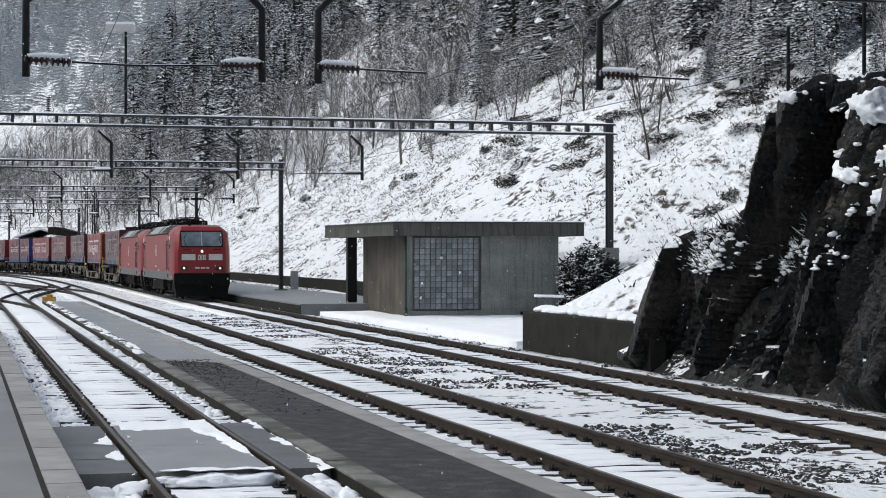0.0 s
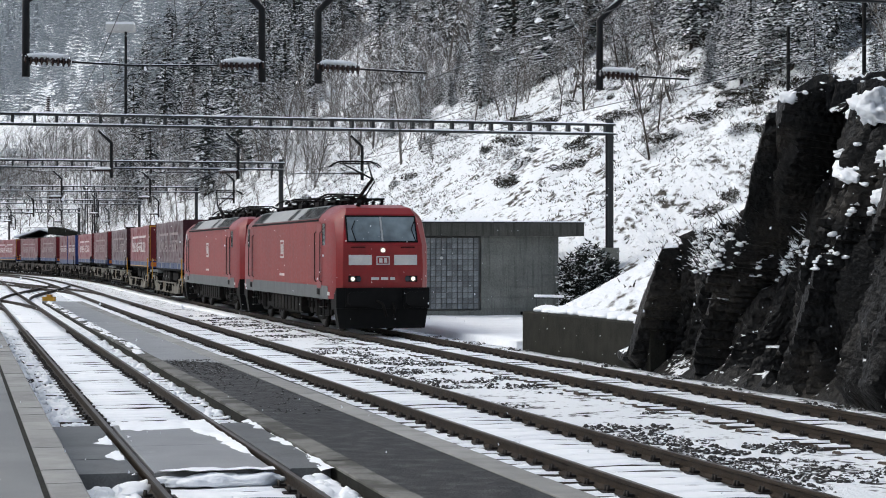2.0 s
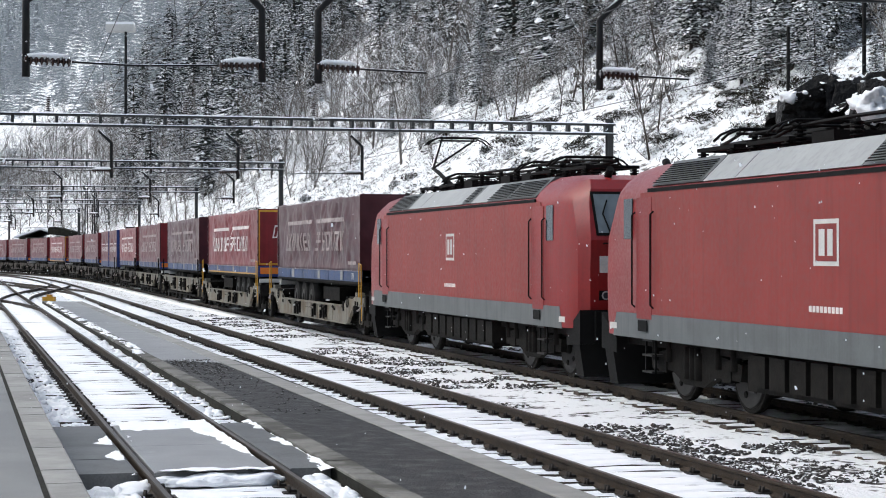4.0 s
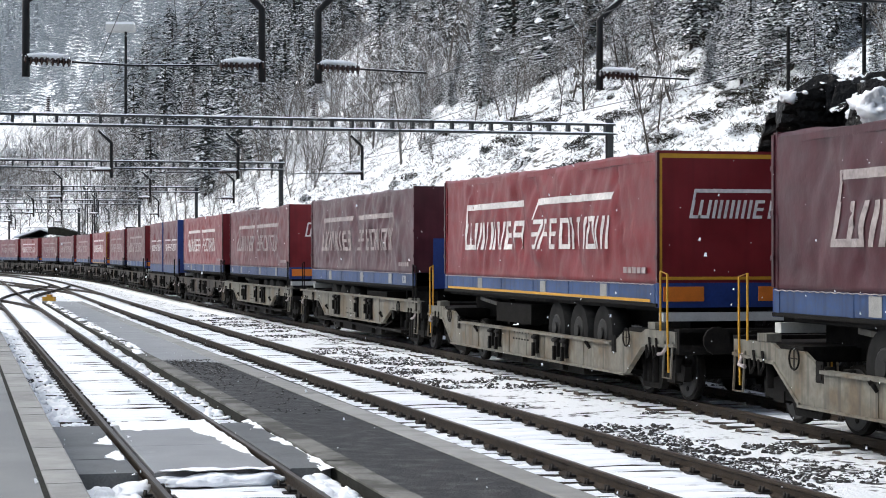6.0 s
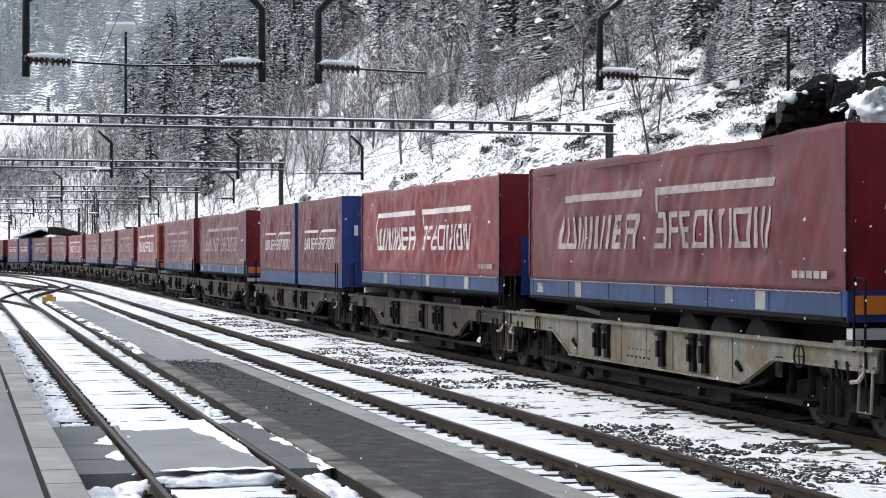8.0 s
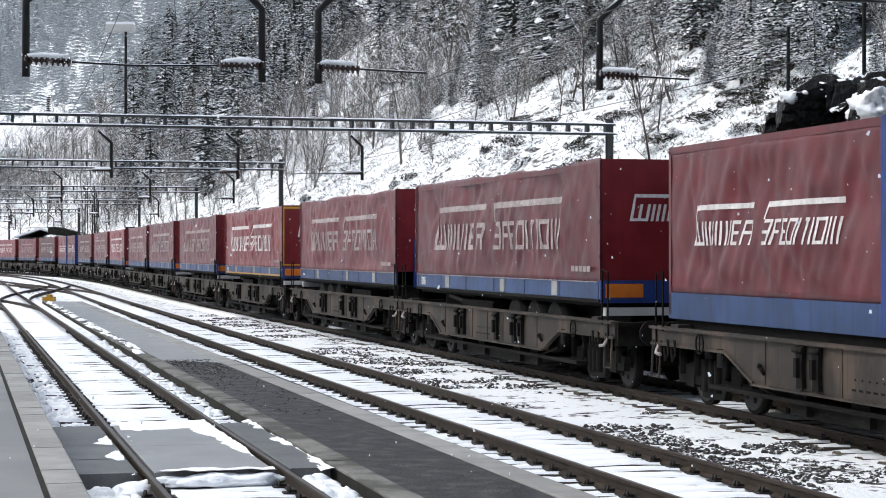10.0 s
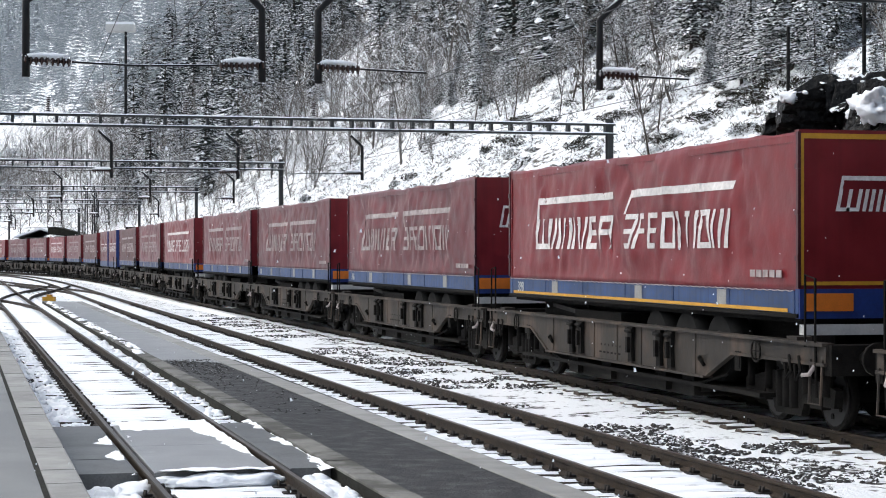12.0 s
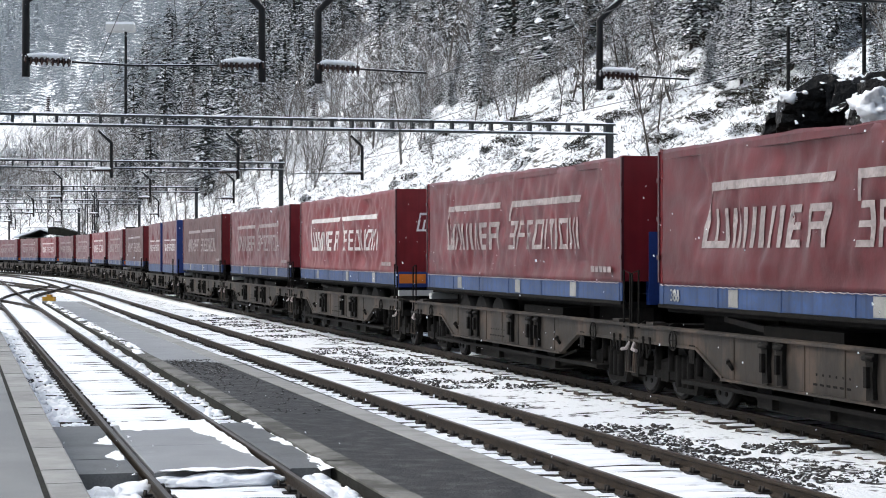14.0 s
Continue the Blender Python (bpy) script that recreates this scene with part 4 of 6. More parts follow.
def pantograph(parent, x, raised):
    bm = BM()
    box(bm, x - 0.7, x + 0.7, -0.55, -0.47, 4.02, 4.08)
    box(bm, x - 0.7, x + 0.7, 0.47, 0.55, 4.02, 4.08)
    for k in (-0.7, 0.0, 0.7):
        box(bm, x + k - 0.05, x + k + 0.05, -0.55, 0.55, 4.02, 4.08)
    for k in (-0.6, 0.6):
        for s in (-0.5, 0.5):
            rod(bm, (x + k, s, 3.84), (x + k, s, 4.02), 0.05, n=8)
            for z in (3.88, 3.93, 3.98):
                rod(bm, (x + k, s, z - 0.012), (x + k, s, z + 0.012), 0.09, n=10)
    e = 1 if x > 0 else -1
    knee, head = (Vector((x + e * 1.5, 0, 4.64)), Vector((x - e * 1.0, 0, 5.22))) if raised else (Vector((x + e * 1.0, 0, 4.16)), Vector((x - e * 0.75, 0, 4.24)))
    rod(bm, (x - e * 0.6, 0, 4.08), knee, 0.055, 0.045)
    rod(bm, (x - e * 0.3, 0.12, 4.08), knee + Vector((-e * 0.12, 0.1, -0.06)), 0.02)
    for s in (-1, 1):
        rod(bm, knee, head + Vector((0, s * 0.42, 0)), 0.03, 0.022)
    rod(bm, head + Vector((0, -0.5, 0)), head + Vector((0, 0.5, 0)), 0.022)
    for o in (-0.16, 0.16):
        pts = [head + Vector((o, y, z)) for y, z in ((-0.82, -0.12), (-0.7, -0.01), (-0.5, 0.07), (0.5, 0.07), (0.7, -0.01), (0.82, -0.12))]
        pipe(bm, pts, 0.022, 6)
        for s in (-0.4, 0.4):
            rod(bm, head + Vector((0, s, 0)), head + Vector((o, s, 0.06)), 0.015, n=5)
    part("pantograph", bm, BLACK, parent, "black pantograph raised to the wire" if raised else "black pantograph folded down")


def build_loco(raised_end):
    base = tagged(new("locomotive"), "red electric freight locomotive, grey skirt, " + ("headlights lit" if raised_end > 0 else "lights off, coupled behind"), "locomotive", "locomotives")
    bm = BM()
    ring_loft(bm, [loco_ring(*l) for l in LEVELS], smooth=True)
    body = part("body", bm, LOCO_RED, base)
    body.data.set_sharp_from_angle(angle=radians(21))
    # grey lower band along the sides
    for s in (-1, 1):
        bm = BM()
        for x0, x1 in ((-8.05, 8.05),):
            prism(bm, [(x0, 1.0), (x1, 1.0), (x1 - 0.15, 1.40), (x0 + 0.15, 1.40)], s * 1.488, s * 1.496)
        part("skirt_band", bm, LOCO_GREY, base)
        bm = BM()
        prism(bm, [(-6.75, 1.41), (6.75, 1.41), (6.75, 3.36), (-6.75, 3.36)], s * 1.486, s * 1.4935)
        part("side_panel", bm, LOCO_RED_DULL, base, "dusty red side panel")
        # sloping roof panels with louvres
        for x0, x1, grille in ((-6.3, -4.2, 1), (-4.17, -3.0, 0), (-2.97, 0.9, 0), (0.93, 1.6, 1), (1.63, 2.9, 0), (2.93, 4.5, 1), (4.53, 6.3, 1)):
            bm = BM()
            rings = []
            for x in (x0, x1):
                rings.append([(x, s * (side_y(3.45) + 0.004), 3.45), (x, s * (side_y(3.45) + 0.03), 3.46), (x, s * (side_y(3.82) + 0.06), 3.86), (x, s * (side_y(3.82) - 0.1), 3.86)])
            ring_loft(bm, rings)
            if grille:
                slats = []
                for k in range(9):
                    z = 3.5 + 0.33 * k / 9
                    y = side_y(3.45) + 0.035 + (side_y(3.82) + 0.05 - side_y(3.45)) * (k / 9) * 0.93
                    slat = BM()
                    box(slat, x0 + 0.1, x1 - 0.1, s * y - 0.012, s * y + 0.012, z, z + 0.014)
                    slats.append(slat)
            panel = part("roof_panel", bm, LOCO_GREY if grille else ROOF_GREY, base)
            for slat in (slats if grille else ()):
                part("slat", slat, BLACK, panel)
        bm = BM()
        box(bm, -6.4, 6.4, s * 1.47, s * 1.505, 3.36, 3.42)
        part("gutter", bm, BLACK, base)
        # cab doors, side windows, rails and steps
        for e in (1, -1):
            bm = BM()
            box(bm, e * 6.58 - 0.34, e * 6.58 + 0.34, s * 1.489, s * 1.499, 1.32, 3.28)
            bevel(bm, 0.004)
            door = part("cab_door", bm, LOCO_RED, base)
            bm = BM()
            for o in (-0.42, 0.42):
                pipe(bm, [(e * 6.58 + o, s * 1.495, 1.5), (e * 6.58 + o, s * 1.55, 1.55), (e * 6.58 + o, s * 1.55, 3.0), (e * 6.58 + o, s * 1.495, 3.05)], 0.016, 5)
            part("grab_rail", bm, BLACK, base)
            bm = BM()
            box(bm, e * 7.32 - 0.2, e * 7.32 + 0.2, s * 1.487, s * 1.503, 2.62, 3.28)
            bevel(bm, 0.005)
            part("side_window", bm, GLASS, base, "dark cab side window")
            bm = BM()
            box(bm, e * 6.58 - 0.2, e * 6.58 + 0.2, s * 1.49 - 0.04, s * 1.52, 1.12, 1.3)
            part("step_recess", bm, BLACK, base)
            for z in (0.45, 0.72, 0.96):
                bm = BM()
                box(bm, e * 6.58 - 0.22, e * 6.58 + 0.22, s * 1.36 - 0.08, s * 1.36 + 0.12, z, z + 0.03)
                part("step", bm, HUB, base)
            for o in (-0.21, 0.21):
                bm = BM()
                box(bm, e * 6.58 + o - 0.015, e * 6.58 + o + 0.015, s * 1.36, s * 1.39, 0.45, 1.1)
                part("step_hanger", bm, BLACK, base)
            bm = BM()
            box(bm, e * 8.05 - 0.17, e * 8.05 + 0.17, s * 1.491, s * 1.499, 1.12, 1.22)
            part("marker_plate", bm, WHITE, base)
        # emblem plate with plain bars
        bm = BM()
        box(bm, -0.36, 0.36, s * 1.492, s * 1.498, 2.22, 2.82)
        plate = part("emblem_plate", bm, WHITE, base, "white rectangular emblem plate")
        bm = BM()
        box(bm, -0.30, 0.30, s * 1.496, s * 1.501, 2.28, 2.76)
        part("emblem_field", bm, LOCO_RED_DULL, plate)
        bm = BM()
        box(bm, -0.2, -0.03, s * 1.499, s * 1.504, 2.35, 2.69)
        box(bm, 0.05, 0.2, s * 1.499, s * 1.504, 2.35, 2.69)
        part("emblem_bars", bm, WHITE, plate)
        bm = BM()
        for i in range(9):
            box(bm, -0.5 + i * 0.11, -0.42 + i * 0.11, s * 1.492, s * 1.497, 1.62, 1.7)
        part("side_number_bars", bm, LETTER, base)
    # cab fronts
    for e in (1, -1):
        bm = BM()
        on_front(bm, -1.08, 1.08, 2.70, 3.51, 0.012, e)
        part("windscreen_seal", bm, BLACK, base)
        for y0, y1 in ((-1.03, -0.04), (0.04, 1.03)):
            bm = BM()
            on_front(bm, y0, y1, 2.75, 3.46, 0.02, e)
            part("windscreen", bm, SCREEN, base, "cab windscreen with the sky's reflection painted in grey")
            bm = BM()
            y = y0 + 0.12 if y0 < 0 else y1 - 0.12
            pipe(bm, [(e * (front_x(2.72) + 0.05), y + 0.1, 2.72), (e * (front_x(3.1) + 0.05), y, 3.1), (e * (front_x(3.35) + 0.04), y + 0.12, 3.35)], 0.015, 5)
            part("wiper", bm, BLACK, base)
        bm = BM()
        on_front(bm, -0.03, 0.03, 2.74, 3.47, 0.026, e)
        part("centre_pillar", bm, ROOF_GREY, base)
        for y0, y1 in ((-1.04, -0.34), (0.34, 1.04)):
            bm = BM()
            on_front(bm, y0, y1, 2.03, 2.33, 0.01, e)
            part("front_panel", bm, WHITE, base)
        bm = BM()
        on_front(bm, -0.2, 0.2, 2.04, 2.29, 0.012, e)
        emblem = part("front_emblem", bm, WHITE, base)
        bm = BM()
        on_front(bm, -0.17, 0.17, 2.07, 2.26, 0.016, e)
        part("emblem_field", bm, LOCO_RED, emblem)
        bm = BM()
        on_front(bm, -0.12, -0.02, 2.1, 2.23, 0.02, e)
        on_front(bm, 0.03, 0.12, 2.1, 2.23, 0.02, e)
        part("emblem_bars", bm, WHITE, emblem)
        bm = BM()
        for y0, y1 in ((-0.36, -0.12), (-0.06, 0.16), (0.22, 0.36)):
            on_front(bm, y0, y1, 1.59, 1.67, 0.01, e)
        part("number_bars", bm, WHITE, base)
        bm = BM()
        rod(bm, (e * (front_x(2.45) - 0.02), 0, 2.47), (e * (front_x(2.45) + 0.03), 0, 2.47), 0.06, n=16)
        rod(bm, (e * (front_x(2.45) - 0.02), 0, 2.47), (e * (front_x(2.45) + 0.015), 0, 2.47), 0.085, n=16, mat=1)
        part("top_headlight", bm, [LAMP_ON if e > 0 and raised_end > 0 else GLASS, ROOF_GREY], base)
        for s in (-1, 1):
            bm = BM()
            on_front(bm, s * 0.87 - (0.13 if s > 0 else 0.13) - 0.05, s * 0.87 + 0.18, 1.53, 1.71, 0.012, e)
            lampbox = part("light_housing", bm, BLACK, base)
            bm = BM()
            rod(bm, (e * (front_x(1.62) + 0.01), s * 0.92, 1.62), (e * (front_x(1.62) + 0.035), s * 0.92, 1.62), 0.055, n=16)
            rod(bm, (e * (front_x(1.62) + 0.005), s * 0.92, 1.62), (e * (front_x(1.62) + 0.022), s * 0.92, 1.62), 0.08, n=16, mat=1)
            part("headlight", bm, [LAMP_ON if e > 0 and raised_end > 0 else GLASS, ROOF_GREY], lampbox)
            bm = BM()
            rod(bm, (e * (front_x(1.62) + 0.01), s * 0.74, 1.62), (e * (front_x(1.62) + 0.03), s * 0.74, 1.62), 0.075, n=14)
            part("tail_light", bm, GLASS, lampbox)
            bm = BM()
            pipe(bm, [(e * (front_x(2.55) + 0.01), s * 0.55, 2.55), (e * (front_x(2.55) + 0.06), s * 0.57, 2.56), (e * (front_x(2.55) + 0.06), s * 0.95, 2.56), (e * (front_x(2.55) + 0.01), s * 0.97, 2.55)], 0.014, 5)
            part("front_grab_rail", bm, BLACK, base)
            # buffers
            bm = BM()
            rod(bm, (e * 8.7, s * 0.875, 1.05), (e * 9.2, s * 0.875, 1.05), 0.13, n=14)
            ring_loft(bm, [[(e * x, s * 0.875 + 0.31 * u, 1.05 + 0.19 * v) for u, v in ((-1, -0.7), (-0.7, -1), (0.7, -1), (1, -0.7), (1, 0.7), (0.7, 1), (-0.7, 1), (-1, 0.7))] for x in (9.38, 9.45)])
            rod(bm, (e * 9.2, s * 0.875, 1.05), (e * 9.4, s * 0.875, 1.05), 0.1, n=12)
            box(bm, min(e * 8.6, e * 8.95), max(e * 8.6, e * 8.95), s * 0.875 - 0.27, s * 0.875 + 0.27, 0.8, 1.33)
            part("buffer", bm, BLACK, base)
        bm = BM()
        prism(bm, [(e * 8.1, 0.95), (e * 8.86, 1.36), (e * 8.86, 0.75), (e * 8.1, 0.7)], -1.42, 1.42)
        part("buffer_beam", bm, BLACK, base)
        bm = BM()
        ring_loft(bm, [[(e * x, y, z) for y, z in ((-1.3, 0.15), (1.3, 0.15), (1.4, 0.78), (-1.4, 0.78))] for x in (8.35, 8.75)])
        part("snow_plough", bm, BLACK, base)
        bm = BM()
        pipe(bm, [(e * 8.8, -0.2, 0.98), (e * 9.2, -0.1, 0.9), (e * 9.15, 0.05, 0.5)], 0.04, 6)
        part("coupling_hook", bm, UNDER, base)
        bm = BM()
        pipe(bm, [(e * 8.8, 0.3, 0.95), (e * 9.1, 0.3, 0.7), (e * 8.85, 0.32, 0.45)], 0.025, 6)
        part("brake_hose", bm, UNDER, base)
        bm = BM()
        rod(bm, (e * 7.9, -0.55, 3.8), (e * 8.05, -0.55, 3.95), 0.07, n=10)
        part("horn", bm, BLACK, base)
    # roof gear
    bm = BM()
    for x in (-4.8, -3.2, -1.4, 0.2, 1.5, 3.1, 4.6):
        for s in (-0.35, 0.3):
            rod(bm, (x, s, 3.84), (x, s, 4.22), 0.05, n=8)
            for k in range(5):
                rod(bm, (x, s, 3.92 + 0.06 * k), (x, s, 3.945 + 0.06 * k), 0.1, n=9)
    pipe(bm, [(-5, -0.35, 4.22), (-1.4, -0.35, 4.26), (1.5, -0.35, 4.24), (5, -0.35, 4.24)], 0.03, 5)
    pipe(bm, [(-5, 0.3, 4.24), (0.2, 0.3, 4.25), (5, 0.3, 4.22)], 0.03, 5)
    for x0, x1 in ((-2.6, -1.9), (0.5, 1.2), (2.1, 2.7)):
        box(bm, x0, x1, -0.45, 0.4, 3.84, 4.1)
    part("roof_gear", bm, BLACK, base, "black roof conductors and insulators")
    pantograph(base, 5.9, raised_end > 0)
    pantograph(base, 3.7, False)
    pantograph(base, -3.9, False)
    pantograph(base, -5.9, raised_end < 0)
    # running gear and tanks
    for x in (5.22, -5.22):
        bogie(base, x, 2.6, WHEELS_BIG, 0.625, UNDER, 1.12)
    bm = BM()
    box(bm, -2.9, 2.9, -1.3, 1.3, 0.42, 1.0)
    for x in np.arange(-2.6, 2.7, 0.65):
        box(bm, x, x + 0.5, -1.4, 1.4, 0.5, 0.95)
    box(bm, -8.3, 8.3, -1.2, 1.2, 0.85, 1.05)
    bevel(bm, 0.02)
    part("underfloor_gear", bm, UNDER, base)
    return base


def fold_at(x, z, k, f, seed):
    """How far a tarpaulin stands out at a place along (0..1: f) and up (0..1: k) its side."""
    edge = min(1, 7 * k, 7 * (1 - k) + 0.1) * min(1, 6 * f + 0.1, 6 * (1 - f) + 0.1)
    soft = noise.fractal(Vector((x * 0.42 + seed, z * 0.8, seed * 1.7)), 1.0, 2.0, 3) * 0.10
    pulls = 0.065 * noise.noise(Vector((x * 1.5 + 1.2 * z, z * 0.3 - x * 0.2, seed))) + 0.034 * noise.noise(Vector((x * 3.9 - 1.9 * z, z * 0.5, seed + 5)))
    # sharp creases that run down from the roof
    line = noise.noise(Vector((x * 1.1 + 0.5 * z + seed, z * 0.25, seed * 0.7)))
    crease = -0.05 * max(0.0, 1 - abs(line) / 0.10) * (0.4 + noise.noise(Vector((x * 0.3, z * 0.9, seed + 2))))
    return (soft + pulls + crease) * edge


def tarp_sheet(length, y, z0, z1, seed, outward):
    """A tarpaulin side with folds, hanging between rail and roof."""
    bm = BM()
    nx, nz = 126, 20
    grid = []
    for i in range(nx + 1):
        x = -length / 2 + length * i / nx
        col = []
        for j in range(nz + 1):
            k = j / nz
            z = z0 + (z1 - z0) * k
            sag = (0.05 * noise.noise(Vector((x * 0.5, seed, 0.5))) + 0.02 * noise.noise(Vector((x * 1.9, seed, 0.5)))) * (k > 0.9)
            col.append(bm.verts.new((x, y + outward * fold_at(x, z, k, i / nx, seed), z + sag)))
        grid.append(col)
    for i in range(nx):
        for j in range(nz):
            bm.faces.new((grid[i][j], grid[i + 1][j], grid[i + 1][j + 1], grid[i][j + 1])).smooth = True
    ext = bmesh.ops.extrude_face_region(bm, geom=bm.faces[:])
    bmesh.ops.translate(bm, verts=[e for e in ext["geom"] if isinstance(e, bmesh.types.BMVert)], vec=(0, -outward * 0.02, 0))
    return bm


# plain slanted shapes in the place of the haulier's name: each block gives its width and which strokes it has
def word_shapes(bm, x0, x1, z0, h, blocks, s, surface):
    """Plain shapes between x0 and x1, laid on the tarpaulin, whose y at (x, z) surface() gives; s is the side that shows them."""
    total = sum(b[0] for b in blocks) + 0.13 * (len(blocks) - 1)
    scale = (x1 - x0) / total
    lean = 0.22 * h
    t = 0.085 * scale

    def bar(xa, xb, za, zb):
        nx, nz = max(1, round((xb - xa) / 0.08)), max(1, round((zb - za) / 0.08))
        grid = []
        for i in range(nx + 1):
            col = []
            for j in range(nz + 1):
                z = za + (zb - za) * j / nz
                x = -s * (xa + (xb - xa) * i / nx + lean * (z - z0) / h)
                col.append(bm.verts.new((x, surface(x, z) + s * 0.012, z)))
            grid.append(col)
        for i in range(nx):
            for j in range(nz):
                bm.faces.new((grid[i][j], grid[i + 1][j], grid[i + 1][j + 1], grid[i][j + 1]))

    x = x0
    for width, strokes in blocks:
        w = width * scale
        if "l" in strokes:
            bar(x, x + t * 1.5, z0, z0 + h)
        if "m" in strokes:
            bar(x + w / 2 - t * 0.7, x + w / 2 + t * 0.7, z0, z0 + h)
        if "r" in strokes:
            bar(x + w - t * 1.5, x + w, z0, z0 + h)
        if "t" in strokes:
            bar(x + t * 1.5, x + w - t * 1.5, z0 + h - t * 1.3, z0 + h)
        if "c" in strokes:
            bar(x + t * 1.5, x + w - t * 1.5, z0 + h * 0.5 - t * 0.6, z0 + h * 0.5 + t * 0.6)
        if "b" in strokes:
            bar(x + t * 1.5, x + w - t * 1.5, z0, z0 + t * 1.3)
        x += w + 0.13 * scale
    bar(x0, x0 + t * 1.1, z0 + h, z0 + h * 1.48)
    bar(x0, x1, z0 + h * 1.48, z0 + h * 1.48 + 0.125 * h / 0.58)


WORD_AT = (-4.98, -0.74, -0.02, 4.50)
WORD_1 = ((0.95, "lmrb"), (0.13, "l"), (0.72, "lmr"), (0.72, "lmr"), (0.6, "ltcb"), (0.66, "lrtc"))
WORD_2 = ((0.62, "rtcb"), (0.6, "ltc"), (0.58, "ltcb"), (0.62, "ltbr"), (0.13, "l"), (0.5, "mt"), (0.13, "l"), (0.66, "ltbr"), (0.72, "lmr"))


def build_trailer(tarp, facing, seed, faded, edged, label, length=13.62):
    """A curtain trailer. facing 1: its bulkhead leads; -1: its doors lead."""
    base = tagged(new("semi_trailer"), label, "trailer", "trailers on the train")
    half, top, low = length / 2, 4.05, 1.93
    for s in (-1, 1):
        part("side_tarpaulin", tarp_sheet(length, s * 1.255, low - 0.08, top - 0.02, seed + s, s), tarp, base)
    bm = BM()
    nx = 14
    ring_loft(bm, [[(-half + length * i / nx, y, top - 0.06 + 0.012 * math.sin(i * 1.9 + seed) + 0.06 * (1 - abs(y) / 1.26)) for y in (-1.26, -0.6, 0, 0.6, 1.26)] +
                   [(-half + length * i / nx, 1.26, top - 0.16), (-half + length * i / nx, -1.26, top - 0.16)] for i in range(nx + 1)])
    part("roof_tarpaulin", bm, tarp, base)
    # the two ends
    for e in (1, -1):
        bm = BM()
        ring_loft(bm, [[(e * (half + dx), y, z) for y, z in ((-1.262, low - 0.03), (1.262, low - 0.03), (1.262, top), (-1.262, top))] for dx in (-0.12, 0.01)])
        part("end_wall", bm, TARP_DARK if tarp is TARP_DARK else TARP_RED, base)
        if e == facing:
            bm = BM()
            box(bm, min(e * (half - 0.1), e * (half + 0.03)), max(e * (half - 0.1), e * (half + 0.03)), -0.78, 1.2, 1.5, 2.75)
            bevel(bm, 0.02)
            part("bulkhead_box", bm, DEEP_BLUE, base, "blue lower bulkhead with cable sockets")
        else:
            bm = BM()
            box(bm, min(e * (half - 0.1), e * (half + 0.04)), max(e * (half - 0.1), e * (half + 0.04)), -1.26, 1.26, 1.5, 1.9)
            part("rear_beam", bm, DEEP_BLUE, base)
            for y0 in (-1.18, 0.48):
                bm = BM()
                box(bm, min(e * (half + 0.03), e * (half + 0.06)), max(e * (half + 0.03), e * (half + 0.06)), y0, y0 + 0.7, 1.6, 1.84)
                part("rear_marker", bm, ORANGE, base, "orange hazard plate")
            bm = BM()
            box(bm, min(e * (half - 0.1), e * (half + 0.1)), max(e * (half - 0.1), e * (half + 0.1)), -1.2, 1.2, 1.28, 1.42)
            part("bumper", bm, WHITE, base)
            bm = BM()
            word_end(bm, e, half)
            part("end_print", bm, LETTER, base)
            if edged:
                bm = BM()
                for y0, y1, z0, z1 in ((-1.26, -1.19, 1.95, 4.0), (1.19, 1.26, 1.95, 4.0), (-1.19, 1.19, 3.93, 4.0), (-1.19, 1.19, 1.95, 2.0)):
                    box(bm, min(e * (half + 0.012), e * (half + 0.02)), max(e * (half + 0.012), e * (half + 0.02)), y0, y1, z0, z1)
                part("door_edging", bm, YELLOW, base)
    # dark edge trim and buckles at the four corners
    for e in (1, -1):
        for s in (-1, 1):
            bm = BM()
            box(bm, e * half - 0.035, e * half + 0.035, s * 1.262 - 0.022, s * 1.262 + 0.022, low - 0.02, top - 0.03)
            for k in range(3):
                z = low + 0.35 + 0.62 * k
                box(bm, e * half - 0.05, e * half + 0.05, s * 1.275 - 0.022, s * 1.275 + 0.022, z, z + 0.07)
            part("corner_trim", bm, TARP_DARK, base)
    # chassis rails
    for s in (-1, 1):
        bm = BM()
        box(bm, -half, half, s * 1.235 - 0.03, s * 1.235 + 0.03, 1.57, 1.88)
        for i in range(7):
            x = -half + 0.15 + (length - 0.3) * i / 6
            box(bm, x - 0.05, x + 0.05, s * 1.262 - 0.012, s * 1.262 + 0.012, 1.54, 1.88)
        side = part("side_board", bm, BLUE, base, "blue side board")
        bm = BM()
        box(bm, -half, half, s * 1.24 - 0.05, s * 1.24 + 0.05, 1.51, 1.565)
        part("side_rail", bm, UNDER, base)
        if edged:
            bm = BM()
            box(bm, -half + 0.3, half - 0.3, s * 1.277 - 0.002, s * 1.277 + 0.002, 1.58, 1.63)
            part("reflective_tape", bm, YELLOW, side)
        for x in (half - 2.6, 0.7, -half + 3.0):
            bm = BM()
            box(bm, x - 0.17, x + 0.17, s * 1.268, s * 1.276, 1.59, 1.85)
            part("placard", bm, KERB, side)
        bm = BM()
        pts = [(-half + 0.1 + i * (length - 0.2) / 110, s * 1.29, 1.872 + 0.007 * (-1) ** i) for i in range(111)]
        ring_loft(bm, [[(x, y, z - 0.008), (x, y, z + 0.008), (x, y + s * 0.01, z)] for x, y, z in pts])
        part("tarp_cord", bm, LETTER_FADED, side)
        bm = BM()
        def surface(x, z):
            return s * (1.255 + fold_at(x, z, (z - low + 0.08) / (top - low + 0.06), x / length + 0.5, seed + s))
